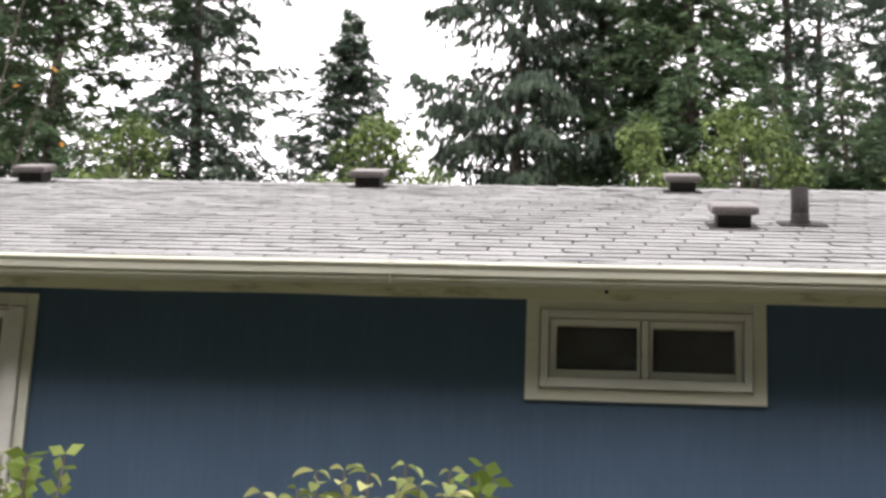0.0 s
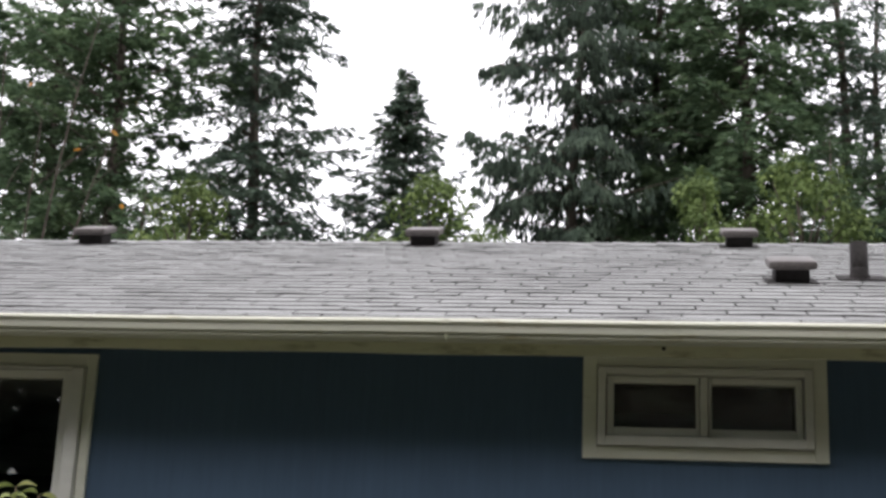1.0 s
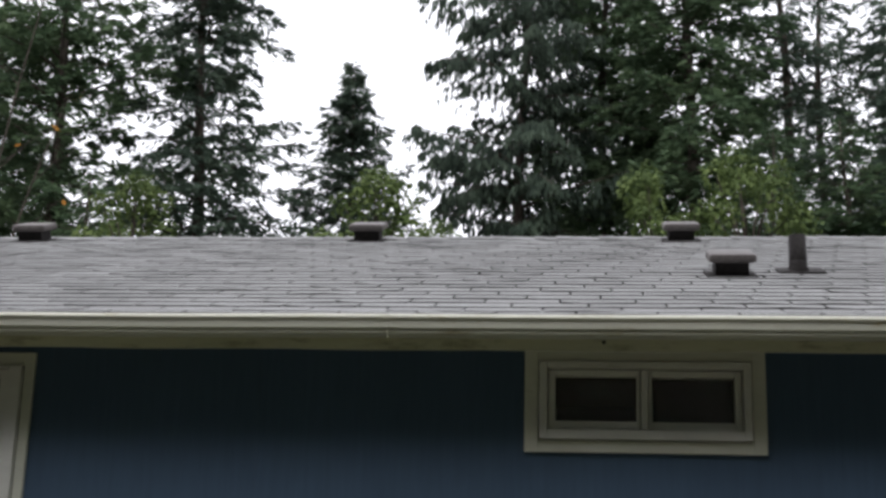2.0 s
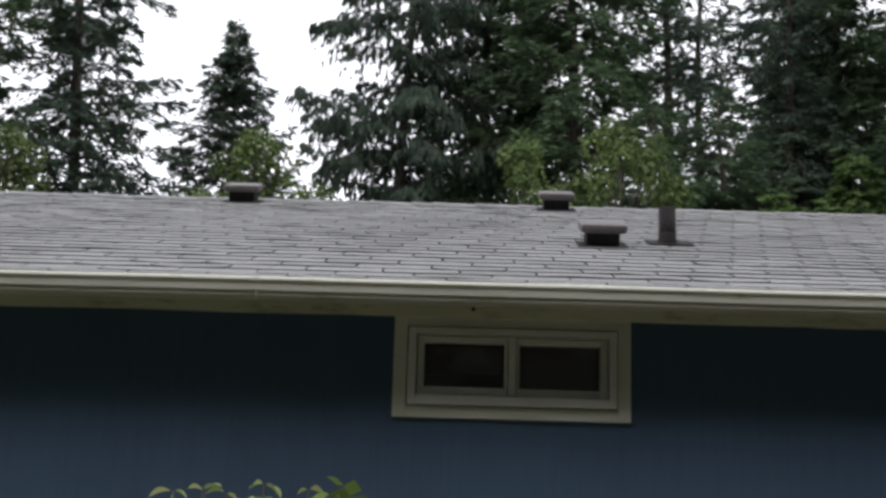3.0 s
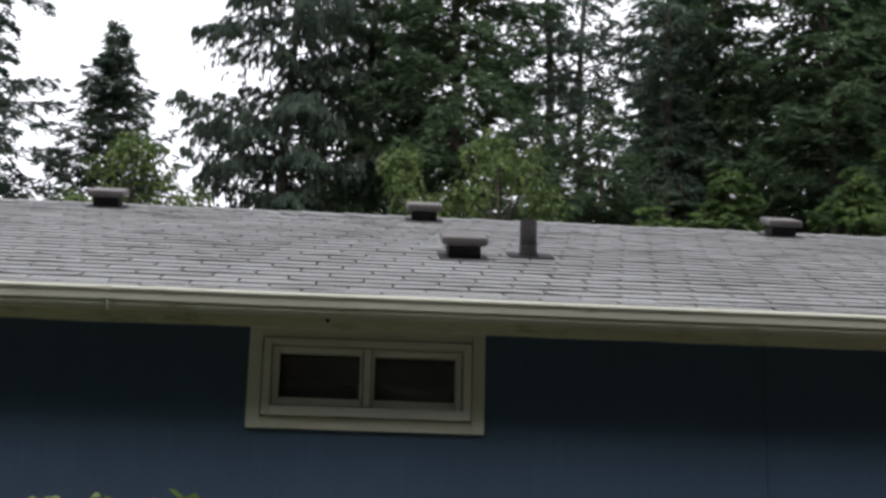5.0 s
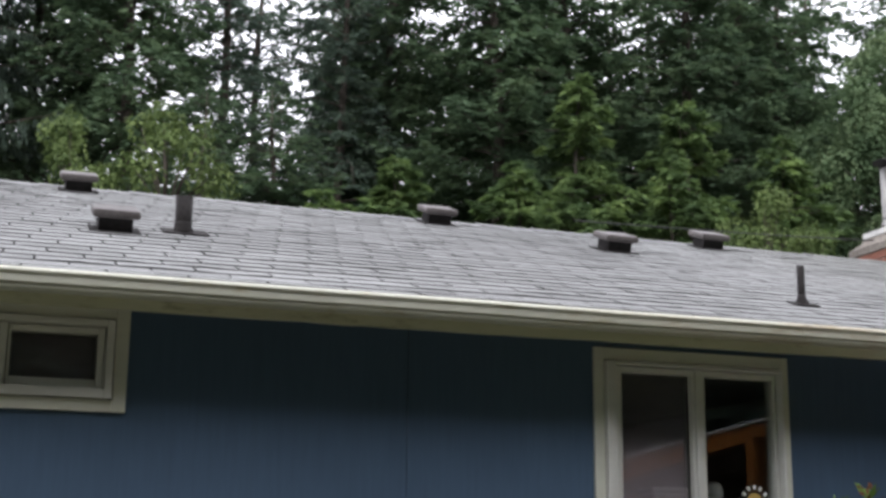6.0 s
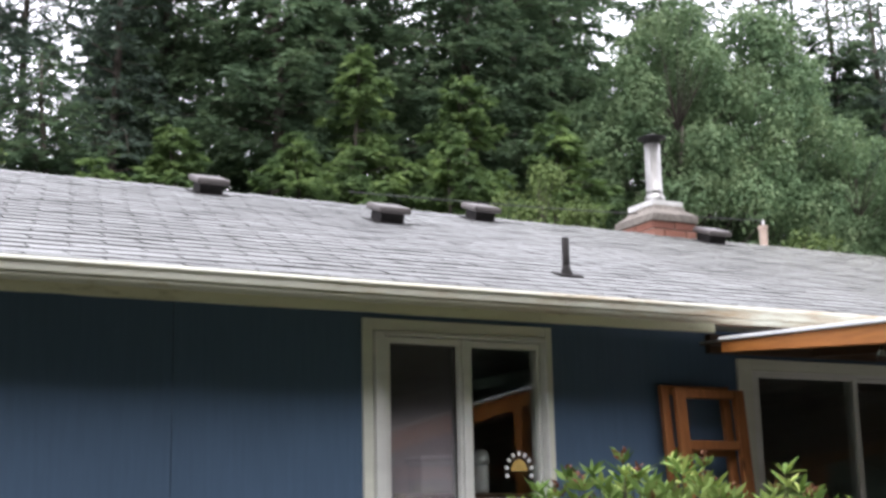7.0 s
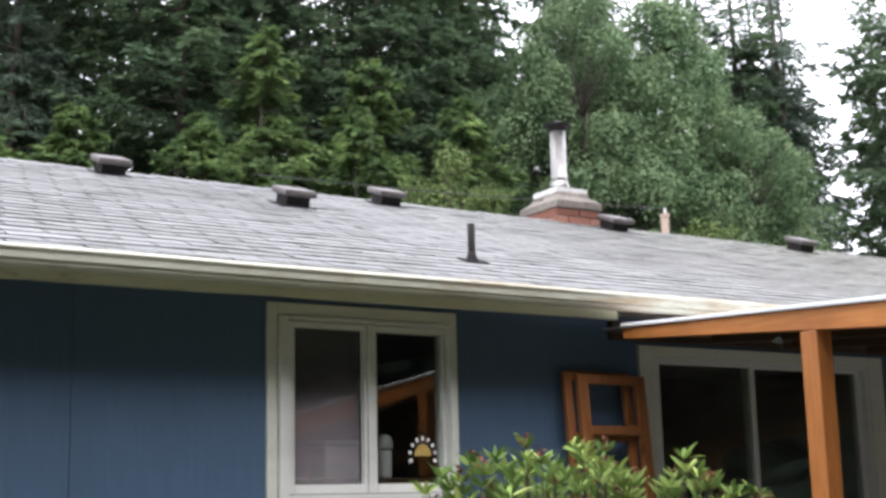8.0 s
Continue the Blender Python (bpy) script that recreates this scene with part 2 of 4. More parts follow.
M_SHRUB = foliage("shrub_leaves", (0.055, 0.085, 0.03), (0.105, 0.15, 0.05), (0.19, 0.25, 0.09), 0.3, False, 2.0)
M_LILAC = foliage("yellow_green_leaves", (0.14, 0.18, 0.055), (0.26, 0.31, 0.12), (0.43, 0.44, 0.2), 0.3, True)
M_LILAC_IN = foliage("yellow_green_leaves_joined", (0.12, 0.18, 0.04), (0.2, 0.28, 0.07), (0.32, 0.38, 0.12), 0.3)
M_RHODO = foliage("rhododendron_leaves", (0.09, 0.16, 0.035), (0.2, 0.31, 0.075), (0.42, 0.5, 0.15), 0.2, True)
# Inner leaves get the same green a third darker: shade put into the colour.
M_RHODO_SHADED = foliage("rhododendron_leaves_shaded", (0.06, 0.11, 0.03), (0.13, 0.21, 0.055), (0.26, 0.34, 0.1), 0.2)
M_BUD = foliage("russet_seed_heads", (0.08, 0.03, 0.018), (0.14, 0.055, 0.032), (0.2, 0.1, 0.055), 0.1)
M_ORANGE = foliage("orange_autumn_leaves", (0.5, 0.2, 0.04), (0.7, 0.33, 0.07), (0.8, 0.5, 0.15), 0.35)
M_GREYCLOTH = two_scale("grey_cloth", (0.42, 0.42, 0.42), (0.6, 0.6, 0.6), 60, 4, 0.9, world=True)
M_PALE = two_scale("pale_lamp_ceramic", (0.6, 0.6, 0.58), (0.72, 0.72, 0.7), 20, 4, 0.4, world=True)
M_BLIND = two_scale("brown_blind_cloth", (0.1, 0.06, 0.055), (0.16, 0.1, 0.09), 60, 4, 0.9, world=True)
M_SUN_DECAL = two_scale("ochre_decal", (0.62, 0.42, 0.12), (0.72, 0.5, 0.18), 30, 6, 0.5, world=True)
M_WIRE = two_scale("black_cable", (0.02, 0.02, 0.02), (0.04, 0.04, 0.04), 60, 6, 0.5, world=True)
M_TERRA = two_scale("weathered_clay", (0.45, 0.32, 0.26), (0.62, 0.5, 0.42), 40, 8, 0.9, world=True)
M_SCREEN = two_scale("insect_screen_edge", (0.02, 0.02, 0.02), (0.04, 0.04, 0.04), 60, 6, 0.7, world=True)
M_BULB = glass_material()


def screen_material():
    """Fine insect mesh: mostly open, the threads grey. Doubles as a veil lightening black panes."""
    k = Mat("mesh_veil", 0.8)
    k.p.inputs["Base Color"].default_value = (0.5, 0.41, 0.45, 1)
    t = k.n.new("ShaderNodeBsdfTransparent")
    mx = k.n.new("ShaderNodeMixShader")
    k.l.new(k.ramp(k.noise(5, 3, 0.5, world=True), [(0.3, 0.26), (0.7, 0.36)]), mx.inputs[0])
    k.l.new(t.outputs[0], mx.inputs[1])
    k.l.new(k.p.outputs[0], mx.inputs[2])
    k.l.new(mx.outputs[0], k.n["Material Output"].inputs["Surface"])
    return k.m


M_MESH = screen_material()


# ---- building helpers ----
def link_bm(name, bm, material, parent=None, smooth=False):
    bmesh.ops.recalc_face_normals(bm, faces=bm.faces)
    me = bpy.data.meshes.new(name)
    bm.to_mesh(me)
    bm.free()
    me.materials.append(material)
    if smooth:
        me.polygons.foreach_set("use_smooth", [True] * len(me.polygons))
    ob = new(name, me)
    if parent is not None:
        ob.parent = parent
    return ob


def part(name, bm, material, parent, label="", smooth=False):
    """One mesh under a thing or part, given in world places; it is laid into the parent's frame."""
    ob = link_bm(name, bm, material, parent, smooth)
    ob.matrix_parent_inverse = world_of(parent).inverted()
    if label:
        tagged(ob, label=label)
    return ob


def world_of(ob):
    m = ob.matrix_basis.copy()
    if ob.parent is not None:
        m = world_of(ob.parent) @ ob.matrix_parent_inverse @ m
    return m


def empty(name, x, y, z, label="", category="", group="", kind=""):
    ob = new(name)
    ob.empty_display_size = 0.1
    ob.matrix_basis = pose(x, y, z)
    return tagged(ob, label, category, group, kind)


def add_box(bm, x0, x1, y0, y1, z0, z1, bevel=0.0, m=None):
    r = bmesh.ops.create_cube(bm, size=1.0)
    vs = r["verts"]
    for v in vs:
        v.co = Vector(((x0 + x1) / 2 + v.co.x * (x1 - x0), (y0 + y1) / 2 + v.co.y * (y1 - y0), (z0 + z1) / 2 + v.co.z * (z1 - z0)))
    if m is not None:
        for v in vs:
            v.co = m @ v.co
    if bevel:
        es = list({e for v in vs for e in v.link_edges})
        bmesh.ops.bevel(bm, geom=es, offset=bevel, segments=2, affect="EDGES", profile=0.6)
    return bm


def boxes(*bs, bevel=0.0):
    bm = bmesh.new()
    for b in bs:
        add_box(bm, *b, bevel=bevel)
    return bm


def add_ring_solid(bm, rings, close=True, caps=True):
    """Skins a list of rings of equal length."""
    vr = [[bm.verts.new(p) for p in ring] for ring in rings]
    n = len(vr[0])
    for a, b in zip(vr, vr[1:]):
        for i in range(n if close else n - 1):
            j = (i + 1) % n
            bm.faces.new((a[i], a[j], b[j], b[i]))
    if caps:
        bm.faces.new(vr[0][::-1])
        bm.faces.new(vr[-1])
    return bm


def lathe(profile, x, y, z, n=24, m=None):
    """Radius and height pairs turned about the upright."""
    bm = bmesh.new()
    rings = []
    for r, h in profile:
        ring = [Vector((x + r * math.cos(2 * math.pi * i / n), y + r * math.sin(2 * math.pi * i / n), z + h)) for i in range(n)]
        rings.append([m @ p for p in ring] if m is not None else ring)
    return add_ring_solid(bm, rings)


def add_tube(bm, pts, radii, n=7):
    rings = []
    for i, p in enumerate(pts):
        a, b = Vector(pts[max(i - 1, 0)]), Vector(pts[min(i + 1, len(pts) - 1)])
        d = (b - a).normalized()
        u = d.orthogonal().normalized()
        w = d.cross(u)
        rings.append([Vector(p) + (u * math.cos(2 * math.pi * k / n) + w * math.sin(2 * math.pi * k / n)) * radii[i] for k in range(n)])
    return add_ring_solid(bm, rings)


def mesh_from(name, verts, faces_n, material, parent=None, kind=""):
    """A mesh from an array of loose polygons with faces_n corners each."""
    me = bpy.data.meshes.new(name)
    nv = len(verts)
    nf = nv // faces_n
    me.vertices.add(nv)
    me.vertices.foreach_set("co", np.asarray(verts, np.float32).ravel())
    me.loops.add(nv)
    me.loops.foreach_set("vertex_index", np.arange(nv, dtype=np.int32))
    me.polygons.add(nf)
    me.polygons.foreach_set("loop_start", np.arange(0, nv, faces_n, dtype=np.int32))
    me.polygons.foreach_set("loop_total", np.full(nf, faces_n, np.int32))
    me.update(calc_edges=True)
    me.materials.append(material)
    ob = new(name, me)
    if parent is not None:
        ob.parent = parent
    if kind:
        tagged(ob, kind=kind)
    return ob


# ---- ground and house shell ----
FACE = 5.277          # front of the window trims
WALL = 5.295          # face of the siding
HX0, HX1 = -5.9, 11.6  # ends of the house
EAVE_Y, EAVE_Z, SLOPE = 5.061, 2.665, 0.36
RIDGE_Y = 8.267
ANG = math.atan(SLOPE)
BACK_WALL = 2 * RIDGE_Y - WALL


def roof_z(y):
    return EAVE_Z + SLOPE * (y - EAVE_Y)


RIDGE_Z = roof_z(RIDGE_Y)

g_bm = bmesh.new()
bmesh.ops.create_grid(g_bm, x_segments=60, y_segments=60, size=300)
for v in g_bm.verts:
    d = math.hypot(v.co.x - 3, v.co.y - 6)
    v.co.z = 0.0 if d < 25 else noise.noise(v.co * 0.02) * min((d - 25) * 0.03, 1.5)
tagged(link_bm("ground", g_bm, M_GROUND), "mossy green lawn and soil round the house", "ground", kind="structure")
tagged(link_bm("pavement", boxes((3.9, 9.5, 0.9, 5.28, 0.02, 0.16), bevel=0.01), M_SLAB), "grey concrete patio slab under the porch roof", "patio", kind="structure")

OPENINGS = [(-3.15, -2.24, 1.63, 2.5), (-0.15, 0.71, 2.2, 2.53), (2.77, 3.67, 1.63, 2.5), (4.85, 6.59, 0.3, 2.4)]
SEAMS = [HX0, -4.41, -1.26, 1.89, 5.04, 8.19, HX1]


def wall_pieces(a, b, y0, y1, z0, z1):
    """Boxes that fill a stretch of wall round the openings."""
    xs = sorted({a, b, *[v for o in OPENINGS for v in o[:2] if a < v < b]})
    out = []
    for p, q in zip(xs, xs[1:]):
        z = z0
        for o in sorted((o for o in OPENINGS if o[0] < (p + q) / 2 < o[1]), key=lambda o: o[2]):
            if o[2] > z:
                out.append((p, q, y0, y1, z, o[2]))
            z = o[3]
        if z < z1:
            out.append((p, q, y0, y1, z, z1))
    return out


WALL_TOP = 2.585
house_wall = tagged(link_bm("wall_south", boxes(*wall_pieces(HX0, HX1, WALL + 0.014, WALL + 0.14, 0.0, WALL_TOP)), M_ROOM), "blue painted plywood siding wall in deep eave shade", "wall", kind="structure")
for a, b in zip(SEAMS, SEAMS[1:]):
    g0, g1 = (0.0016 if abs(a - 1.89) < 0.01 else 0.0003), (0.0016 if abs(b - 1.89) < 0.01 else 0.0003)
    part("siding_panel", boxes(*wall_pieces(a + g0, b - g1, WALL, WALL + 0.0138, 0.12, WALL_TOP - 0.004)), M_SIDING, house_wall)
tagged(link_bm("wall_north", boxes((HX0, HX1, BACK_WALL - 0.14, BACK_WALL, 0, WALL_TOP)), M_SIDING), "blue painted rear house wall", "wall", kind="structure")


def gable(name, x0, x1):
    bm = bmesh.new()
    prof = [(WALL + 0.141, 0), (WALL + 0.141, WALL_TOP), (RIDGE_Y, RIDGE_Z - 0.13), (BACK_WALL - 0.141, WALL_TOP), (BACK_WALL - 0.141, 0)]
    add_ring_solid(bm, [[Vector((x, y, z)) for y, z in prof] for x in (x0, x1)])
    tagged(link_bm(name, bm, M_SIDING), "blue painted gable end wall", "wall", kind="structure")


gable("wall_west", HX0, HX0 + 0.14)
gable("wall_east", HX1 - 0.14, HX1)
tagged(link_bm("floor", boxes((HX0 + 0.15, HX1 - 0.15, WALL + 0.145, BACK_WALL - 0.145, 0.05, 0.3)), M_FLOOR), "brown wooden floor of the dark rooms", "floor", kind="structure")
tagged(link_bm("ceiling", boxes((HX0 + 0.15, HX1 - 0.15, WALL + 0.145, BACK_WALL - 0.145, 2.5, 2.55)), M_ROOM), "plain plaster ceiling of the rooms", "ceiling", kind="structure")
for i, x in enumerate((-1.6, 1.5, 4.3, 7.4)):
    tagged(link_bm("wall_inner_%d" % (i + 1), boxes((x, x + 0.1, WALL + 0.145, BACK_WALL - 0.145, 0.302, 2.498)), M_ROOM), "plain plaster partition between rooms", "wall", kind="structure")

# eave: soffit and fascia board
tagged(link_bm("soffit", boxes((HX0 - 0.25, HX1 + 0.25, 5.0275, WALL - 0.002, 2.566, 2.582)), M_SOFFIT), "pale painted soffit under the eave", "soffit", kind="structure")


def fascia_run(x0, x1, zb):
    """A long board with a slightly wavy, worn lower edge."""
    bm = bmesh.new()
    n = int((x1 - x0) / 0.06)
    rings = []
    for i in range(n + 1):
        x = x0 + (x1 - x0) * i / n
        w = noise.noise(Vector((x * 2.1, 3.0, 0))) * 0.004 + min(0, noise.noise(Vector((x * 7, 9.0, 0))) + 0.25) * 0.008
        rings.append([Vector((x, 5.0, zb - w)), Vector((x, 5.025, zb - w + 0.001)), Vector((x, 5.025, 2.606)), Vector((x, 5.0, 2.598))])
    return add_ring_solid(bm, rings)


fascia = tagged(link_bm("trim_fascia", fascia_run(HX0 - 0.25, 4.45, 2.508), M_FASCIA), "cream fascia board with green algae and peeling stains", "fascia", kind="structure")
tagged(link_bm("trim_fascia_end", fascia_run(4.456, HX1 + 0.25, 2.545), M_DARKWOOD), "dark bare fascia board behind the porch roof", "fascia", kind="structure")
part("knot_hole", lathe([(0.0, 0), (0.008, 0.0), (0.007, 0.004), (0, 0.004)], 0, 0, 0, 10, pose(0.118, 4.9988, 2.54, 90, 0, 0)), M_SCREEN, fascia)

GUTTER_PROFILE = [(4.997, 2.594), (4.997, 2.549), (4.965, 2.549), (4.952, 2.553), (4.944, 2.56), (4.942, 2.567), (4.948, 2.5705), (4.936, 2.5745), (4.9325, 2.579), (4.931, 2.606), (4.928, 2.609), (4.923, 2.613), (4.922, 2.619), (4.925, 2.625), (4.932, 2.631), (4.938, 2.63), (4.945, 2.606), (4.946, 2.585), (4.956, 2.566), (4.97, 2.555), (4.991, 2.555), (4.991, 2.594)]


def gutter_run(x0, x1, drop=0.0):
    bm = bmesh.new()
    n = max(2, int((x1 - x0) / 0.3))
    rings = []
    for i in range(n + 1):
        x = x0 + (x1 - x0) * i / n
        w = noise.noise(Vector((x * 0.9, 0, 5))) * 0.004 + drop
        rings.append([Vector((x, y + w * 0.5, z + w)) for y, z in GUTTER_PROFILE])
    return add_ring_solid(bm, rings)


gutter = empty("gutter", 2, 4.98, 2.55, "cream metal rain gutter with rust and dirt streaks along the eave", "gutter")
for a, b in ((HX0 - 0.25, -0.7), (-0.697, 3.58), (3.583, 7.4), (7.403, HX1 + 0.25)):
    part("gutter_length", gutter_run(a, b), M_GUTTER, gutter)
for x in (-0.7, 3.58, 7.4):
    part("gutter_joint", boxes((x - 0.02, x + 0.02, 4.917, 4.9205, 2.611, 2.624), (x - 0.02, x + 0.02, 4.9265, 4.9305, 2.58, 2.605), bevel=0.001), M_GUTTER, gutter)

# roof deck
deck_bm = bmesh.new()
t_dk = 0.03
prof = [(4.985, roof_z(4.985) - 0.008), (RIDGE_Y, RIDGE_Z - 0.008), (2 * RIDGE_Y - 4.985, roof_z(4.985) - 0.008), (2 * RIDGE_Y - 4.985, roof_z(4.985) - 0.008 - t_dk), (RIDGE_Y, RIDGE_Z - 0.008 - t_dk), (4.985, roof_z(4.985) - 0.008 - t_dk)]
add_ring_solid(deck_bm, [[Vector((x, y, z)) for y, z in prof] for x in (HX0 - 0.3, HX1 + 0.3)])
roof = tagged(link_bm("roof", deck_bm, M_PIPE), "grey asphalt shingle roof, worn and mossy near the chimney", "roof", kind="structure")
ROOF_M = Matrix.Translation((0, EAVE_Y, EAVE_Z)) @ Euler((ANG, 0, 0)).to_matrix().to_4x4()   # local x along eave, y up the slope, z off it


def on_roof(x, y):
    """A frame lying on the front slope at this plan place."""
    return ROOF_M @ pose(x, (y - EAVE_Y) / math.cos(ANG), 0)


# ---- windows ----
def ring_boxes(o, i, y0, y1):
    """Four butted boards between an outer and an inner rectangle (x0, x1, z0, z1)."""
    return ((o[0], i[0], y0, y1, o[2], o[3]), (i[1], o[1], y0, y1, o[2], o[3]), (i[0] + 0.0005, i[1] - 0.0005, y0, y1, i[3], o[3]), (i[0] + 0.0005, i[1] - 0.0005, y0, y1, o[2], i[2]))


def frame_ring(x0, x1, z0, z1, w, y0, y1, wt=None, wb=None, bevel=0.003):
    return boxes(*ring_boxes((x0, x1, z0, z1), (x0 + w, x1 - w, z0 + (wb or w), z1 - (wt or w)), y0, y1), bevel=bevel)


def board(parent, name, b, mat, bevel=0.003):
    return part(name, boxes(b, bevel=bevel), mat, parent)


def window(name, outer, casing, frame_in, panes, stile, label, screened=True):
    """Casing boards, a stepped inner frame, a mullion and two sashes with panes.
    outer and frame_in are (x0, x1, z0, z1); casing the width of its boards (left, right, bottom, top); panes two x-ranges."""
    x0, x1, z0, z1 = outer
    w = empty(name, (x0 + x1) / 2, FACE, z0, label, "window", kind="structure")
    ci = (x0 + casing[0], x1 - casing[1], z0 + casing[2], z1 - casing[3])
    for k, b in enumerate(ring_boxes(outer, ci, FACE, WALL + 0.02)):
        board(w, "casing", (b[0], b[1], b[2] + 0.001 * (k > 1), *b[3:]), M_TRIM)
    e = 0.0045
    ci = (ci[0] + e, ci[1] - e, ci[2] + e, ci[3] - e)
    part("window_frame", boxes(*ring_boxes(ci, frame_in, FACE - 0.02, WALL + 0.1), bevel=0.003), M_VINYL, w)
    f = (frame_in[0] + e, frame_in[1] - e, frame_in[2] + e, frame_in[3] - e)
    m0, m1 = panes[0][1] + stile * 0.5, panes[1][0] - stile * 0.5
    part("mullion", boxes((m0, m1, FACE + 0.006, WALL + 0.07, f[2], f[3]), bevel=0.004), M_VINYL, w)
    z0p, z1p = panes[2]
    for k, so in enumerate(((f[0], m0 - e, f[2], f[3]), (m1 + e, f[1], f[2], f[3]))):
        p, q = panes[k]
        s = part("sash", boxes(*ring_boxes(so, (p, q, z0p, z1p), FACE + 0.012 + 0.012 * k, WALL + 0.06), bevel=0.003), M_VINYL, w)
        g = part("pane", boxes((p - 0.004, q + 0.004, 5.333, 5.337, z0p - 0.004, z1p + 0.004)), M_GLASS, s)
        g.visible_shadow = False
        # On window_1 both meshes are added as a grey veil to lift black glass.
        if screened is True or (screened and k == 0):
            part("screen_veil", boxes((p + 0.0065, q - 0.0065, 5.3422, 5.3428, z0p + 0.0065, z1p - 0.0065)), M_MESH, s, "grey insect mesh, also a veil that lightens the dark pane")
        if k == 0:
            part("glazing_bead", frame_ring(p + 0.0003, q - 0.0003, z0p + 0.0003, z1p - 0.0003, 0.006, 5.324, 5.3315, bevel=0.001), M_SCREEN, s)
    return w


window("window_1", (-0.19, 0.748, 2.157, 2.562), (0.054, 0.052, 0.046, 0.045), (-0.1, 0.661, 2.245, 2.487), ((-0.069, 0.249), (0.309, 0.631), (2.281, 2.457)), 0.03, "cream-trimmed small sliding window of two panes under the eave")
window("window_2", (2.731, 3.7, 1.6, 2.532), (0.047, 0.034, 0.05, 0.055), (2.826, 3.652, 1.7, 2.458), ((2.866, 3.209), (3.281, 3.632), (1.745, 2.428)), 0.034, "tall white two-pane window with layered cream trim", "one")
window("window_3", (-3.178, -2.208, 1.6, 2.532), (0.04, 0.042, 0.05, 0.055), (-3.1, -2.31, 1.7, 2.468), ((-3.06, -2.73), (-2.66, -2.36), (1.745, 2.43)), 0.034, "tall dark two-pane window with layered cream trim", False)

# sliding glass door
door = empty("door_1", 5.72, FACE, 0.3, "white-framed sliding glass patio door, closed, dark inside", "door", kind="structure")
for b in ((4.808, 4.899, FACE, WALL + 0.02, 0.2, 2.432), (6.526, 6.64, FACE, WALL + 0.02, 0.2, 2.432), (4.9, 6.525, FACE + 0.001, WALL + 0.02, 2.375, 2.432)):
    board(door, "casing", b, M_TRIM)
part("door_frame", frame_ring(4.9, 6.525, 0.3, 2.374, 0.02, FACE + 0.012, WALL + 0.12, wt=0.016), M_VINYL, door)
for p, q, y in ((4.921, 5.628, 5.295), (5.598, 6.504, 5.333)):
    s = part("sliding_panel", frame_ring(p, q, 0.322, 2.357, 0.032, y, y + 0.034, wt=0.016, wb=0.09), M_VINYL, door)
    g = part("pane", boxes((p + 0.028, q - 0.028, y + 0.015, y + 0.02, 0.41, 2.344)), M_GLASS, s)
    g.visible_shadow = False
part("handle", boxes((5.602, 5.617, 5.281, 5.2955, 1.15, 1.4), bevel=0.004), M_VINYL, door, "white pull handle")

# half-sun decal on the right pane of window_2
decal = empty("sun_decal", 3.535, 5.331, 1.86, "ochre half-sun window decal with white ray blocks", "decal")
d_bm = bmesh.new()
ring = [Vector((3.533 + 0.045 * math.cos(a), 5.331, 1.868 + 0.055 * math.sin(a))) for a in [math.pi * i / 14 for i in range(15)]]
add_ring_solid(d_bm, [ring, [p + Vector((0, -0.002, 0)) for p in ring]])
part("half_disc", d_bm, M_SUN_DECAL, decal)
for i in range(9):
    a = math.pi * (-0.08 + 1.16 * i / 8)
    m = pose(3.533 + 0.067 * math.cos(a), 5.3295, 1.868 + 0.08 * math.sin(a)) @ Matrix.Rotation(-a + math.pi / 2, 4, "Y")
    b_bm = bmesh.new()
    add_box(b_bm, -0.0085, 0.0085, -0.001, 0.001, -0.010, 0.010, 0.0008, m)
    part("ray_block", b_bm, M_WHITE, decal)

# things seen dimly inside the panes
cab = empty("cabinet", 3.3, 5.6, 0.3, "dark wooden cabinet close behind the window", "cabinet")
part("body", boxes((2.8, 3.72, 5.46, 5.85, 0.38, 1.75), bevel=0.006), M_DARKWOOD, cab)
part("top", boxes((2.77, 3.75, 5.45, 5.88, 1.7505, 1.775), bevel=0.006), M_DARKWOOD, cab)
for x in (2.85, 3.67):
    for y in (5.5, 5.8):
        part("leg", boxes((x - 0.025, x + 0.025, y - 0.025, y + 0.025, 0.3, 0.379), bevel=0.004), M_DARKWOOD, cab)
jar = empty("white_jar", 3.43, 5.51, 1.775, "white ceramic jar with a domed lid on the cabinet", "jar")
part("body", lathe([(0.0, 0), (0.032, 0), (0.036, 0.02), (0.036, 0.12), (0.03, 0.132), (0, 0.132)], 3.43, 5.51, 1.775), M_PALE, jar, smooth=True)
part("lid", lathe([(0.0, 0.1325), (0.04, 0.1325), (0.041, 0.16), (0.034, 0.19), (0.015, 0.203), (0, 0.204)], 3.43, 5.51, 1.775), M_PALE, jar, "domed white lid", True)
box_thing = empty("storage_box", 3.15, 5.54, 1.775, "pale grey cloth storage box on the cabinet", "box")
part("body", boxes((3.1, 3.29, 5.47, 5.62, 1.776, 1.92), bevel=0.012), M_GREYCLOTH, box_thing)
part("lid", boxes((3.093, 3.297, 5.462, 5.628, 1.9205, 1.945), bevel=0.01), M_GREYCLOTH, box_thing)
blind = empty("roller_blind", 0.09, 5.46, 2.3, "brown roller blind half drawn inside the small window", "blind")
part("cloth", boxes((-0.1, 0.28, 5.47, 5.474, 2.36, 2.49)), M_BLIND, blind)
part("roller", lathe([(0.0, 0), (0.018, 0), (0.018, 0.4), (0, 0.4)], 0, 0, 0, 12, pose(-0.11, 5.472, 2.497, 0, 90, 0)), M_BLIND, blind)


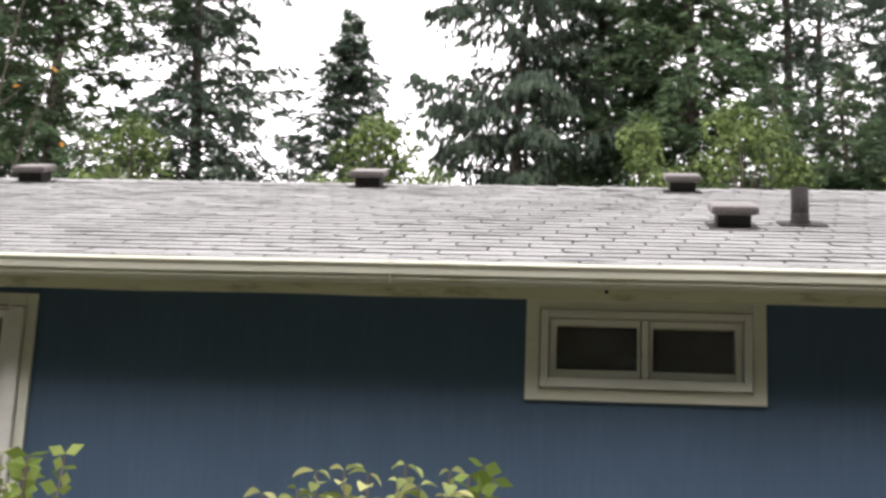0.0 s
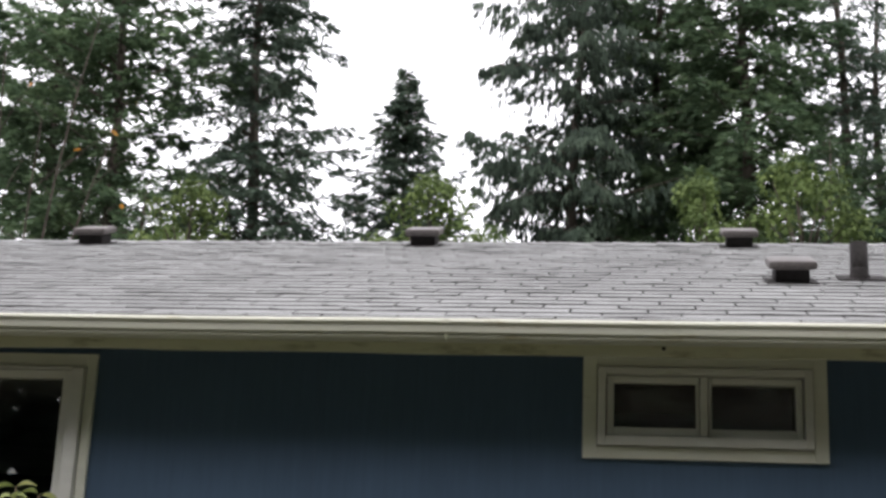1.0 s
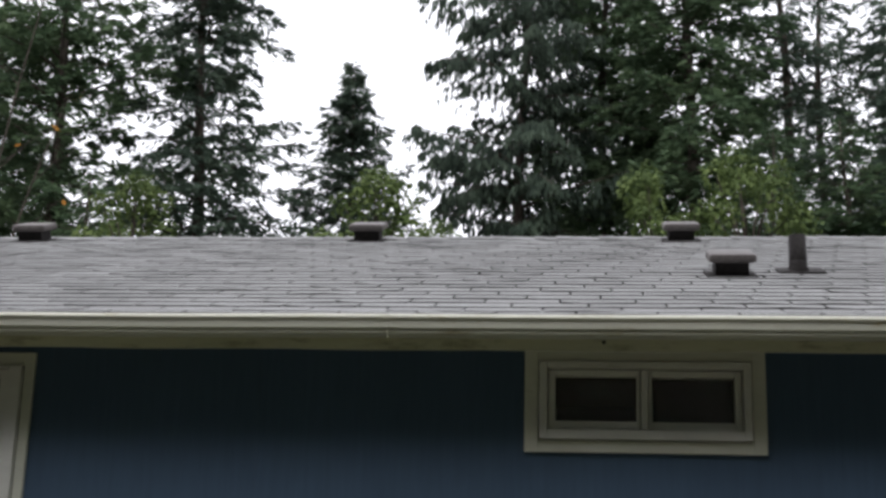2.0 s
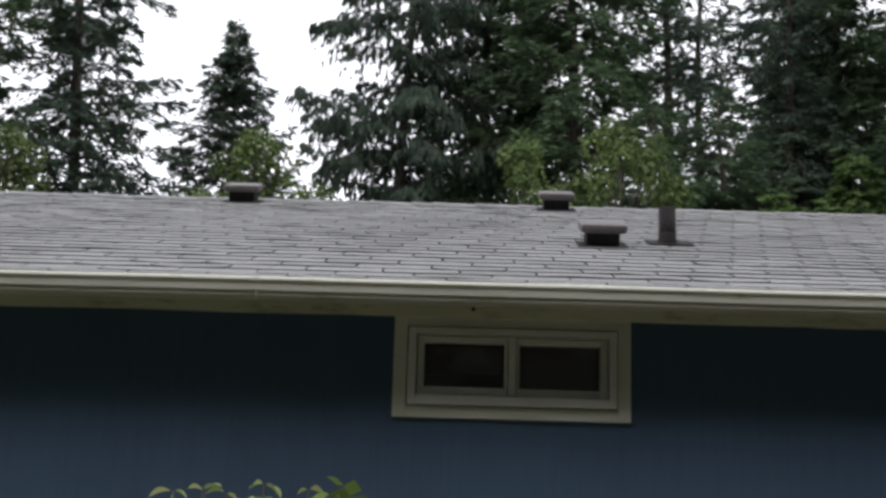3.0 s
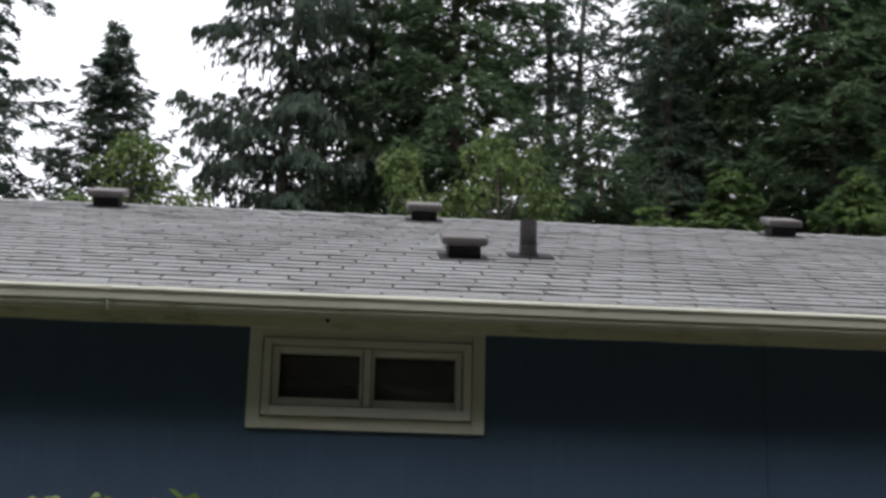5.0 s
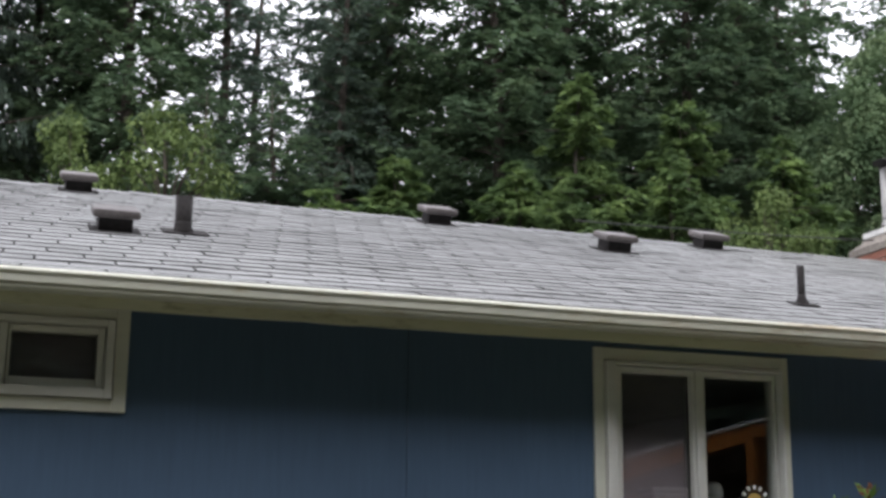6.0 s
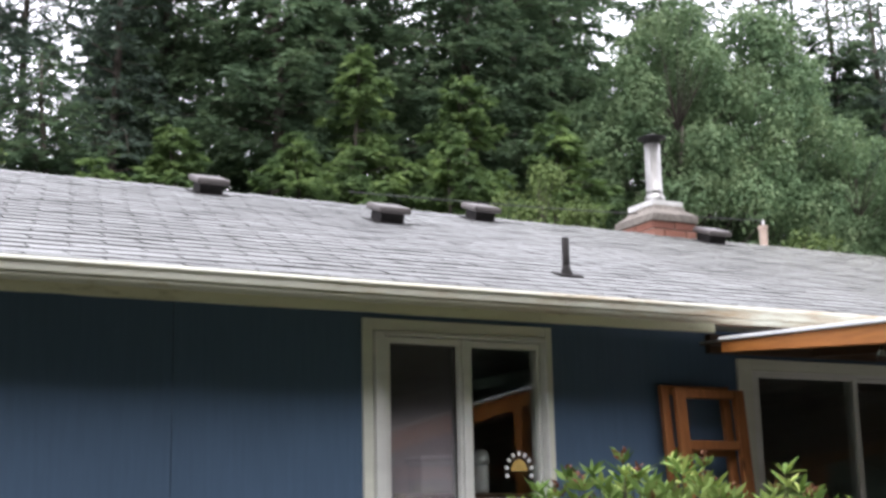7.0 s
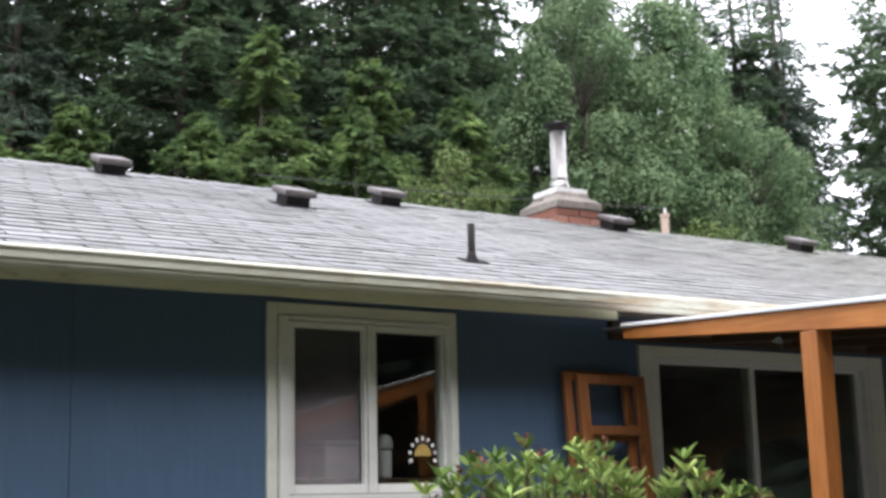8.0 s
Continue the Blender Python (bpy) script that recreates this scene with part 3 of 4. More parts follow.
# ---- roof furniture ----
def roof_vent(x, y, label):
    """Low box vent: flashing, square throat and a rounded overhanging lid; y is the throat's front."""
    m = on_roof(x, y)
    v = empty("roof_vent", *m.translation, label, "roof vent", "box vents on the roof")
    bm = bmesh.new()
    # Dark flashing whose rim also draws the shadow line at the vent's foot.
    add_box(bm, -0.118, 0.118, -0.035, 0.2, 0.005, 0.011, 0.002, m)
    part("flashing", bm, M_PIPE, v)
    bm = bmesh.new()
    add_box(bm, -0.078, 0.078, 0.0, 0.16, 0.0125, 0.07, 0.004, m)
    part("throat", bm, M_PIPE, v)
    bm = bmesh.new()
    add_box(bm, -0.11, 0.11, -0.032, 0.192, 0.0705, 0.114, 0.018, m)
    part("lid", bm, M_VENT, v, "weathered brown lid with a pale worn top", smooth=False)
    return v


for x in (-3.48, -1.3, 0.64, 2.91, 4.91, 6.98, 9.05):
    roof_vent(x, 8.0, "dark brown box roof vent just below the ridge")
roof_vent(0.735, 6.2, "dark brown box roof vent low on the roof beside a pipe")
roof_vent(3.83, 7.26, "dark brown box roof vent a little below the ridge")


def vent_pipe(x, y, r, h, plate, label, flare=1.9):
    m = on_roof(x, y)
    p = empty("vent_pipe", *m.translation, label, "vent pipe", "plumbing pipes on the roof")
    bm = bmesh.new()
    add_box(bm, -plate, plate * 1.2, -plate * 0.9, plate * 0.9, 0.006, 0.014, 0.002, m)
    part("flashing", bm, M_PIPE, p, "curled black rubber flashing")
    z = m.translation.z
    part("boot", lathe([(r * flare, -0.02), (r * (flare - 0.1), 0.012), (r * (0.5 + flare * 0.38), 0.035), (r * 1.08, 0.055), (r * 1.0, 0.055), (r, -0.02)], x, y, z), M_PIPE, p, smooth=True)
    part("pipe", lathe([(r, -0.04), (r, h), (r * 0.82, h), (r * 0.8, h - 0.06)], x, y, z), M_PIPE, p, smooth=True)
    return p


vent_pipe(1.07, 6.4, 0.042, 0.185, 0.1, "thick dark plumbing vent pipe on the grey shingles", 1.35)
vent_pipe(3.99, 5.57, 0.019, 0.2, 0.06, "thin dark plumbing vent pipe with a torn flashing")

# chimney at the ridge
CX0, CX1, CY0, CY1 = 6.53, 6.95, 8.2, 8.68
CX, CY = (CX0 + CX1) / 2, (CY0 + CY1) / 2
chimney = empty("chimney", CX, CY, roof_z(CY0), "red brick chimney with mortar crown and shiny metal flue", "chimney")
part("core", boxes((CX0 + 0.012, CX1 - 0.012, CY0 + 0.012, CY1 - 0.012, 3.55, 3.926)), M_MORTAR, chimney)
BRICK_H = 0.057
brick_mesh = {}


def brick(L, W, m):
    key = (round(L, 3), round(W, 3))
    if key not in brick_mesh:
        ob = link_bm("brick", boxes((-L / 2, L / 2, -W / 2, W / 2, -BRICK_H / 2, BRICK_H / 2), bevel=0.0), M_BRICK)
        brick_mesh[key] = ob.data
    else:
        ob = new("brick", brick_mesh[key])
    ob.parent = chimney
    ob.matrix_parent_inverse = world_of(chimney).inverted()
    ob.matrix_basis = m


for row in range(5):
    z = 3.63 + row * 0.067
    for (p0, p1, fixed, axis) in ((CX0, CX1, CY0, "x"), (CX0, CX1, CY1, "x"), (CY0 + 0.02, CY1 - 0.02, CX0, "y"), (CY0 + 0.02, CY1 - 0.02, CX1, "y")):
        n = 2
        step = (p1 - p0) / n
        cuts = [p0 + step * i for i in range(n + 1)] if row % 2 == 0 else [p0, p0 + step / 2, p0 + step * 1.5, p1]
        for a, b in zip(cuts, cuts[1:]):
            L, c = b - a - 0.01, (a + b) / 2
            jit = random.uniform(-0.002, 0.002)
            inn = 0.012
            if axis == "x":
                y = fixed + (inn if fixed == CY0 else -inn) + jit
                brick(L, 0.024, pose(c, y, z, 0, 0, random.uniform(-0.5, 0.5)))
            else:
                x = fixed + (inn if fixed == CX0 else -inn) + jit
                brick(L, 0.024, pose(x, c, z, 0, 0, 90 + random.uniform(-0.5, 0.5)))
crown = bmesh.new()
rings = []
for e, z in ((0.006, 3.9275), (0.012, 3.934), (0.012, 3.985), (-0.002, 3.996), (-0.055, 4.04), (-0.07, 4.076)):
    rings.append([Vector((CX0 - e, CY0 - e, z)), Vector((CX1 + e, CY0 - e, z)), Vector((CX1 + e, CY1 + e, z)), Vector((CX0 - e, CY1 + e, z))])
add_ring_solid(crown, rings)
bmesh.ops.subdivide_edges(crown, edges=crown.edges[:], cuts=4, use_grid_fill=True)
for v in crown.verts:
    v.co += Vector((noise.noise(v.co * 14), noise.noise(v.co * 14 + Vector((7, 0, 0))), noise.noise(v.co * 14 + Vector((0, 7, 0))))) * 0.007
part("crown", crown, M_CONCRETE, chimney, "stained sloping mortar crown")
part("flashing_plate", boxes((CX - 0.15, CX + 0.15, CY - 0.165, CY + 0.165, 4.07, 4.116), (CX - 0.095, CX + 0.095, CY - 0.095, CY + 0.095, 4.1165, 4.134), bevel=0.005), M_PLATE, chimney, "pale square metal plate")
flue = part("flue_pipe", lathe([(0.078, 4.1345), (0.078, 4.18), (0.07, 4.185), (0.07, 4.195), (0.064, 4.198), (0.064, 4.64), (0.057, 4.64), (0.057, 4.25)], CX, CY, 0, 32), M_FLUE, chimney, "shiny galvanised flue pipe", True)
part("band", lathe([(0.0645, 4.21), (0.0685, 4.212), (0.0685, 4.225), (0.0645, 4.227)], CX, CY, 0, 32), M_FLUE, flue)
part("rain_cap", lathe([(0.066, 4.62), (0.07, 4.662), (0.116, 4.666), (0.118, 4.674), (0.08, 4.686), (0.045, 4.7), (0.0, 4.705)], CX, CY, 0, 32), M_CAP, chimney, "sooty black rain cap", True)

# short clay stub by the ridge and the cable behind it
stub = empty("clay_stub", 7.73, 8.31, RIDGE_Z, "short weathered clay pipe stub on the ridge", "pipe stub")
part("pipe", lathe([(0.034, -0.05), (0.034, 0.15), (0.04, 0.155), (0.04, 0.185), (0.028, 0.185), (0.028, 0.12)], 7.73, 8.31, RIDGE_Z, 14), M_TERRA, stub)
part("hook", lathe([(0.012, 0.17), (0.012, 0.235), (0.0, 0.235)], 7.735, 8.31, RIDGE_Z, 8), M_WHITE, stub, "pale insulator peg")
wire = empty("overhead_cable", 4.2, 8.75, 4.05, "thin dark cable strung behind the ridge to the stub", "cable")
w_bm = bmesh.new()
add_tube(w_bm, [Vector((4.2 + (7.735 - 4.2) * i / 14, 8.75 + (8.31 - 8.75) * i / 14, 4.05 - 0.02 * math.sin(math.pi * i / 14))) for i in range(15)], [0.0042] * 15, 6)
part("cable", w_bm, M_WIRE, wire)

# ---- porch roof ----
PX, PSL = 4.45, 0.0575


def porch_z(y):
    """Top of the beam; it falls away from the house."""
    return 2.461 - PSL * (4.955 - y)


def sloped_box(x0, x1, y0, y1, dz0, dz1, taper=0.0):
    """A bar that follows the porch's slope; taper deepens it away from the house, per metre."""
    bm = bmesh.new()
    rings = []
    for y in (y0, y1):
        z = porch_z(y)
        lo = z + dz0 - taper * (4.955 - y)
        rings.append([Vector((x0, y, lo)), Vector((x1, y, lo)), Vector((x1, y, z + dz1)), Vector((x0, y, z + dz1))])
    add_ring_solid(bm, rings)
    bmesh.ops.bevel(bm, geom=bm.edges[:], offset=0.003, segments=1, affect="EDGES")
    return bm


porch = empty("porch_roof", 6.4, 3.6, 0.16, "orange-stained cedar porch roof with a white metal edge", "porch roof")
part("beam", sloped_box(PX, PX + 0.045, 1.2, 4.965, -0.052, 0.0, 0.03), M_CEDAR_Y, porch, "knotty orange cedar edge beam")
part("beam", sloped_box(9.0, 9.045, 1.2, 4.965, -0.052, 0.0, 0.03), M_CEDAR_Y, porch)
part("edge_flashing", sloped_box(PX - 0.02, PX + 0.06, 1.17, 4.96, 0.002, 0.019), M_WHITE, porch, "white metal drip edge")
part("roof_sheet", sloped_box(PX + 0.061, 9.06, 1.17, 5.2, 0.003, 0.016), M_WHITE, porch, "pale roofing sheet")
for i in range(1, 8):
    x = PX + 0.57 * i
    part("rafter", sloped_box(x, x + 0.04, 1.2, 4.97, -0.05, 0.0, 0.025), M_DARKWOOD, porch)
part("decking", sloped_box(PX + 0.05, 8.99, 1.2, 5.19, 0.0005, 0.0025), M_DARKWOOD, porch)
part("header", boxes((PX + 0.046, 8.99, 1.36, 1.4, porch_z(1.38) - 0.27, porch_z(1.38) - 0.17), bevel=0.003), M_CEDAR_Y, porch)
for x, y in ((PX + 0.046, 3.8), (8.95, 3.8), (8.95, 1.45)):
    part("post", boxes((x - 0.044, x + 0.044, y - 0.044, y + 0.044, 0.162, porch_z(y) - 0.0535 - 0.03 * (4.955 - y)), bevel=0.005), M_CEDAR_Z, porch, "square orange cedar post")
for x, y in ((4.85, 4.35), (5.35, 4.0), (5.3, 3.4)):
    bulb = empty("string_bulb", x, y, porch_z(y) - 0.03, "small clear glass bulb hanging under the porch roof", "light bulb", "bulbs under the porch")
    part("socket", lathe([(0.009, -0.03), (0.011, 0.0), (0.003, 0.005), (0.003, 0.028)], x, y, porch_z(y) - 0.03, 12), M_PIPE, bulb)
    part("globe", lathe([(0.0, -0.09), (0.016, -0.085), (0.023, -0.068), (0.02, -0.048), (0.009, -0.031)], x, y, porch_z(y) - 0.03, 14), M_BULB, bulb, smooth=True)


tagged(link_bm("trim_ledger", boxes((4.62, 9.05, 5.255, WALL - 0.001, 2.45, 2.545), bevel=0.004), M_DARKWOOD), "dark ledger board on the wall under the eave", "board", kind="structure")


# wooden frames leaning on the wall
def leaning_frame(x0, x1, top, y_top, rails, label, stile=0.055, thick=0.03):
    lean = math.radians(5)
    L = (top - 0.16) / math.cos(lean)
    m = Matrix.Translation((0, y_top - (top - 0.16) * math.tan(lean), 0.16)) @ Matrix.Rotation(-lean, 4, "X")
    f = empty("wooden_frame", (x0 + x1) / 2, y_top - 0.4, 0.16, label, "wooden frame", "frames leaning on the wall")
    for a in (x0, x1 - stile):
        bm = bmesh.new()
        add_box(bm, a, a + stile, -thick, 0, 0.0, L, 0.004, m)
        part("stile", bm, M_OLDWOOD, f)
    for r in rails:
        bm = bmesh.new()
        z = L - r
        add_box(bm, x0 + stile + 0.0006, x1 - stile - 0.0006, -thick + 0.003, -0.003, z - 0.045, z, 0.003, m)
        part("rail", bm, M_OLDWOOD, f)
    return f


leaning_frame(4.285, 4.7, 2.275, 5.262, (0.0, 0.3, 0.62, 0.94, 1.26, 1.6), "weathered orange wooden frame leaning flat on the blue wall", 0.045)
leaning_frame(4.335, 4.755, 2.255, 5.215, (0.0, 0.25, 0.9, 1.26, 1.6), "weathered orange wooden frame leaning on another one", 0.06)


# ---- trees ----
def needle_tris(base, direc, length, width, rng, facing=None):
    """Slender kites from arrays of roots and directions; facing, where given, is the way each one's flat side looks."""
    n = len(base)
    d = direc / np.linalg.norm(direc, axis=1, keepdims=True)
    side = np.cross(d, rng.normal(size=(n, 3)) if facing is None else facing)
    side /= np.linalg.norm(side, axis=1, keepdims=True) + 1e-9
    L, W = length[:, None], width[:, None]
    v = np.empty((n, 4, 3))
    v[:, 0] = base
    v[:, 1] = base + d * L * 0.45 + side * W
    v[:, 2] = base + d * L
    v[:, 3] = base + d * L * 0.45 - side * W
    return v.reshape(-1, 3)


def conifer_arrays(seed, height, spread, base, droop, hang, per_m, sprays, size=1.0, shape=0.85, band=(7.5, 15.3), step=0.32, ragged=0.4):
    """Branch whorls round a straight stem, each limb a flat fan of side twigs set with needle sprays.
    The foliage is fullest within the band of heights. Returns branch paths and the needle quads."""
    rng = np.random.default_rng(seed)
    paths, B, D, N = [], [], [], []
    z = base
    az = rng.uniform(0, 6.28)
    while z < height - 0.15:
        f = (z - base) / (height - base)
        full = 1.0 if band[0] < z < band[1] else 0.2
        for k in range(max(3, int(per_m))):
            az += 2.4 + rng.uniform(-0.35, 0.35)
            L = spread * ((1 - f) ** shape * min(1.0, (1 - f) * 9 + 0.1) * rng.uniform(1 - ragged * 1.3, 1 + ragged * 0.55) + 0.03)
            if rng.random() < 0.08:
                continue
            s = np.linspace(0, 1, 7)
            out = np.array([math.cos(az), math.sin(az), 0])
            sd = np.array([-math.sin(az), math.cos(az), 0])
            dz = L * ((0.2 + 0.5 * f) * s - (droop + 0.2 * rng.normal()) * s * s + 0.14 * s ** 4)
            p = out[None] * (L * s)[:, None] + sd[None] * (0.12 * L * rng.normal() * s * s)[:, None]
            p[:, 2] = z + rng.uniform(-0.26, 0.26) + dz
            paths.append((p, 0.012 + 0.02 * L * 0.5))
            nt = max(5, int(10 * L))
            tt = np.clip(np.linspace(0.14, 1.0, nt) + rng.normal(0, 0.03, nt), 0.1, 1)
            tl = (0.1 + 0.42 * L * (1.02 - tt) ** 0.75 * np.minimum(1, tt * 3)) * rng.uniform(0.55, 1.15, nt)
            tw = out[None] * 0.8 + sd[None] * (np.where(np.arange(nt) % 2, 1, -1) * rng.uniform(0.5, 1.0, nt))[:, None]
            tw[:, 2] += -0.2 - min(hang, 0.4) + rng.normal(0, 0.3, nt)
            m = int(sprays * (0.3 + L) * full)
            j = rng.integers(0, nt, m)
            u = rng.uniform(0, 1, m)
            q = np.stack([np.interp(tt[j], s, p[:, i]) for i in range(3)], 1) + tw[j] * (tl[j] * u)[:, None]
            q[:, 2] -= 0.25 * tl[j] * u * u
            flip = np.cross(tw[j], np.array([0, 0, 1.0])) * rng.choice([-0.8, 0.8], m)[:, None]
            B.append(q + rng.normal(0, 0.022, (m, 3)))
            D.append(tw[j] + flip + rng.normal(0, 0.22, (m, 3)) + np.array([0, 0, -hang * 1.6]))
            N.append(np.array([0, 0, 1.0]) + rng.normal(0, 0.6 + hang, (m, 3)) + out[None] * 0.35)
        z += step * rng.uniform(0.7, 1.3)
    B, D, N = np.concatenate(B), np.concatenate(D), np.concatenate(N)
    n = len(B)
    quads = needle_tris(B, D, rng.uniform(0.12, 0.26, n) * size, rng.uniform(0.018, 0.036, n) * size, rng, N)
    return paths, quads


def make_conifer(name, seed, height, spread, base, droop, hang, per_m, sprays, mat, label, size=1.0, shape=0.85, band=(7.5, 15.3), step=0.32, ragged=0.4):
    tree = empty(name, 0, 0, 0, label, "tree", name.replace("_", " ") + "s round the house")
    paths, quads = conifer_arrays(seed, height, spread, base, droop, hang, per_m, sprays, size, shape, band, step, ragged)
    rng = random.Random(seed)
    bm = bmesh.new()
    k = 12
    pts = [Vector((0.12 * math.sin(i * 0.8 + seed), 0.12 * math.cos(i * 0.7 + seed), (height - 0.4) * i / k)) for i in range(k + 1)]
    pts[0] = Vector((0, 0, -0.3))
    r0 = height * 0.011
    add_tube(bm, pts, [max(0.015, r0 * (1 - i / k) ** 0.8 + 0.01) for i in range(k + 1)], 9)
    part("trunk", bm, M_BARK, tree, smooth=True)
    bm = bmesh.new()
    for p, r in paths:
        if rng.random() < 0.75:
            add_tube(bm, [Vector(v) for v in p[::2]], [r, r * 0.7, r * 0.45, 0.006], 4)
    tagged(part("branchwork", bm, M_BARK, tree), kind="stuff")
    mesh_from("crown", quads, 4, mat, tree)
    return tree


def scaled(x, y, rz, sx, sz):
    return pose(x, y, 0, 0, 0, rz) @ Matrix.Diagonal((sx, sx, sz, 1))


def stand(tree, spots, label=None):
    """Sets the built tree at the first spot and copies at the rest: x, y, turn, width, height."""
    for s in spots[1:]:
        copy_thing(tree, scaled(*s))
    tree.matrix_basis = scaled(*spots[0])


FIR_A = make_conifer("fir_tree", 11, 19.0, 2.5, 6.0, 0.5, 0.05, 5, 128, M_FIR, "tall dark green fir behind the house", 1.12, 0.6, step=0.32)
FIR_B = make_conifer("fir_tree", 23, 19.0, 2.2, 6.0, 0.65, 0.12, 4, 95, M_FIR_GREY, "grey-green fir with open ragged branches", 1.0, 0.55, step=0.33, ragged=0.5)
CEDAR = make_conifer("cedar_tree", 37, 17.6, 3.0, 5.0, 0.55, 3.0, 5, 200, M_CEDAR_LEAF, "weeping cedar with hanging branchlets", 0.9, 0.42, step=0.34, ragged=0.6)
HEMLOCK = make_conifer("hemlock_tree", 41, 12.0, 2.5, 4.5, 0.6, 0.15, 5, 175, M_HEMLOCK, "bright green young hemlock behind the ridge", 1.1, 0.75, (6.0, 12.0))
PINE = make_conifer("pine_tree", 53, 19.0, 3.0, 5.5, 0.3, 0.0, 4, 160, M_FIR, "broad dark pine with sky between its limbs", 1.15, 0.6, step=0.36, ragged=0.55)
SPRUCE = make_conifer("spruce_tree", 71, 14.1, 3.2, 4.0, 0.2, 0.0, 8, 125, M_FIR_GREY, "ragged conical spruce against the white sky", 0.9, 1.0, step=0.24, ragged=0.45)
TALL_SPRUCE = make_conifer("spruce_tree", 79, 19.5, 3.3, 5.0, 0.5, 0.1, 5, 135, M_FIR_GREY, "tall spruce with bare gaps beside its trunk", 1.05, 0.9, step=0.34, ragged=0.55)
BLOCKER_FIR = make_conifer("fir_tree", 61, 15.0, 3.2, 0.6, 0.5, 0.1, 5, 11, M_FIR_GREY, "unseen dense fir added to keep low sky light off the wall", 6.2, 0.7, (0, 15))
FIR_BACK = make_conifer("fir_tree", 83, 21.0, 3.4, 6.0, 0.55, 0.1, 5, 42, M_FIR, "distant dark fir in the wood behind", 2.0, 0.45)

stand(FIR_BACK, [(13.0, 34, 140, 1.0, 1.0), (17.2, 35, 260, 1.0, 1.0), (22.5, 36, 30, 1.0, 1.1), (25.5, 37, 90, 1.0, 1.1), (28.6, 35, 150, 0.8, 1.05), (10.2, 35, 60, 0.9, 1.0), (15.4, 37, 20, 0.8, 1.0), (19.6, 37, 310, 1.0, 1.05), (1.4, 36, 200, 0.7, 0.9), (9.6, 37, 100, 0.6, 1.0)])
stand(PINE, [(-11.1, 26, 30, 1.0, 1.0), (-16.4, 30, 120, 1.0, 1.0), (34.6, 28, 200, 0.85, 1.0)])
stand(TALL_SPRUCE, [(-8.54, 28.0, 0, 1.0, 1.0)])
stand(SPRUCE, [(-5.36, 29.5, 70, 1.0, 0.965)])
stand(FIR_B, [(4.5, 29, 120, 1.0, 1.0), (7.4, 29, 200, 0.85, 1.0), (5.9, 31.5, 330, 0.9, 1.0), (31.2, 29, 20, 1.1, 1.05), (33.2, 32, 140, 1.0, 1.05), (32.5, 30, 200, 0.9, 1.0), (8.2, 32, 90, 1.0, 1.05), (27.5, 34, 90, 1.3, 1.1), (29.6, 31, 250, 1.1, 1.05)])
stand(CEDAR, [(-1.2, 27.5, 0, 1.0, 1.0)])
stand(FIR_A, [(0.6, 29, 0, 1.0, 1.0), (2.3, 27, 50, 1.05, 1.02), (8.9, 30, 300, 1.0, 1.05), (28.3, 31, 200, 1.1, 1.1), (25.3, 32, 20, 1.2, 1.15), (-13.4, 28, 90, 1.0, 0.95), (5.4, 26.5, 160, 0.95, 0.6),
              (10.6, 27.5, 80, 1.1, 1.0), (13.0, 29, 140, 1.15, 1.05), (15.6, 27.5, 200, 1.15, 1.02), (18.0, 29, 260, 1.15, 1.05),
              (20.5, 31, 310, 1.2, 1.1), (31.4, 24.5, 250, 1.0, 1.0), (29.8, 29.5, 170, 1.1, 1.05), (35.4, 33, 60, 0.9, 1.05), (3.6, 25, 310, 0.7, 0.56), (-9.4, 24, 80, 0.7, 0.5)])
stand(HEMLOCK, [(11.6, 25, 0, 1.0, 0.97), (14.1, 25, 80, 1.0, 0.95), (9.0, 22, 160, 0.9, 0.72), (5.6, 23, 220, 0.9, 0.67), (12.7, 23, 30, 0.85, 0.77), (16.6, 25.0, 300, 1.0, 0.9), (7.3, 24, 120, 0.95, 0.76), (10.3, 22.5, 260, 0.8, 0.7)])
# Unseen trees, added to block low sky light and darken the window reflections.
stand(BLOCKER_FIR, [(-13, -5, 0, 1.0, 1.0), (-9.5, -8, 60, 1.1, 1.1), (-5.5, -9.5, 130, 1.1, 1.15), (-1.5, -9, 200, 1.0, 1.05), (2.5, -10, 250, 1.1, 1.15), (6.5, -9, 300, 1.1, 1.1), (10.5, -9.5, 20, 1.1, 1.15), (14.5, -7.5, 80, 1.1, 1.1), (18, -3.5, 140, 1.1, 1.1), (19.5, 2, 170, 1.1, 1.0), (-15.5, 1, 210, 1.0, 1.0),
                 (0.5, -13.5, 10, 1.3, 1.4), (5.0, -14, 100, 1.3, 1.4), (-4, -14, 160, 1.3, 1.4), (9.5, -14, 220, 1.3, 1.4), (14, -12.5, 280, 1.3, 1.4)])


def leaf_cloud(rng, centres, radii, per, size):
    """Leaves laid like scales over the upper sides of lumpy clusters, fewer beneath."""
    out = []
    for c, r in zip(centres, radii):
        n = int(per * r * r)
        d = rng.normal(size=(n, 3)) + np.array([0, 0, 0.35])
        d /= np.linalg.norm(d, axis=1, keepdims=True)
        lump = 1 + 0.22 * np.sin(d[:, 0] * 7 + c[0] * 9) * np.cos(d[:, 1] * 6 + c[1] * 5)
        p = np.asarray(c) + d * (r * lump * rng.uniform(0.6, 1.1, n) ** 0.5)[:, None] * np.array([1, 1, 0.8])
        face = d * 0.8 + np.array([0, 0, 0.55]) + rng.normal(0, 0.38, (n, 3))
        aim = np.cross(face, rng.normal(size=(n, 3))) + np.array([0, 0, -0.25])
        out.append(needle_tris(p, aim, rng.uniform(0.7, 1.3, n) * size, rng.uniform(0.24, 0.38, n) * size, rng, face))
    return np.concatenate(out)


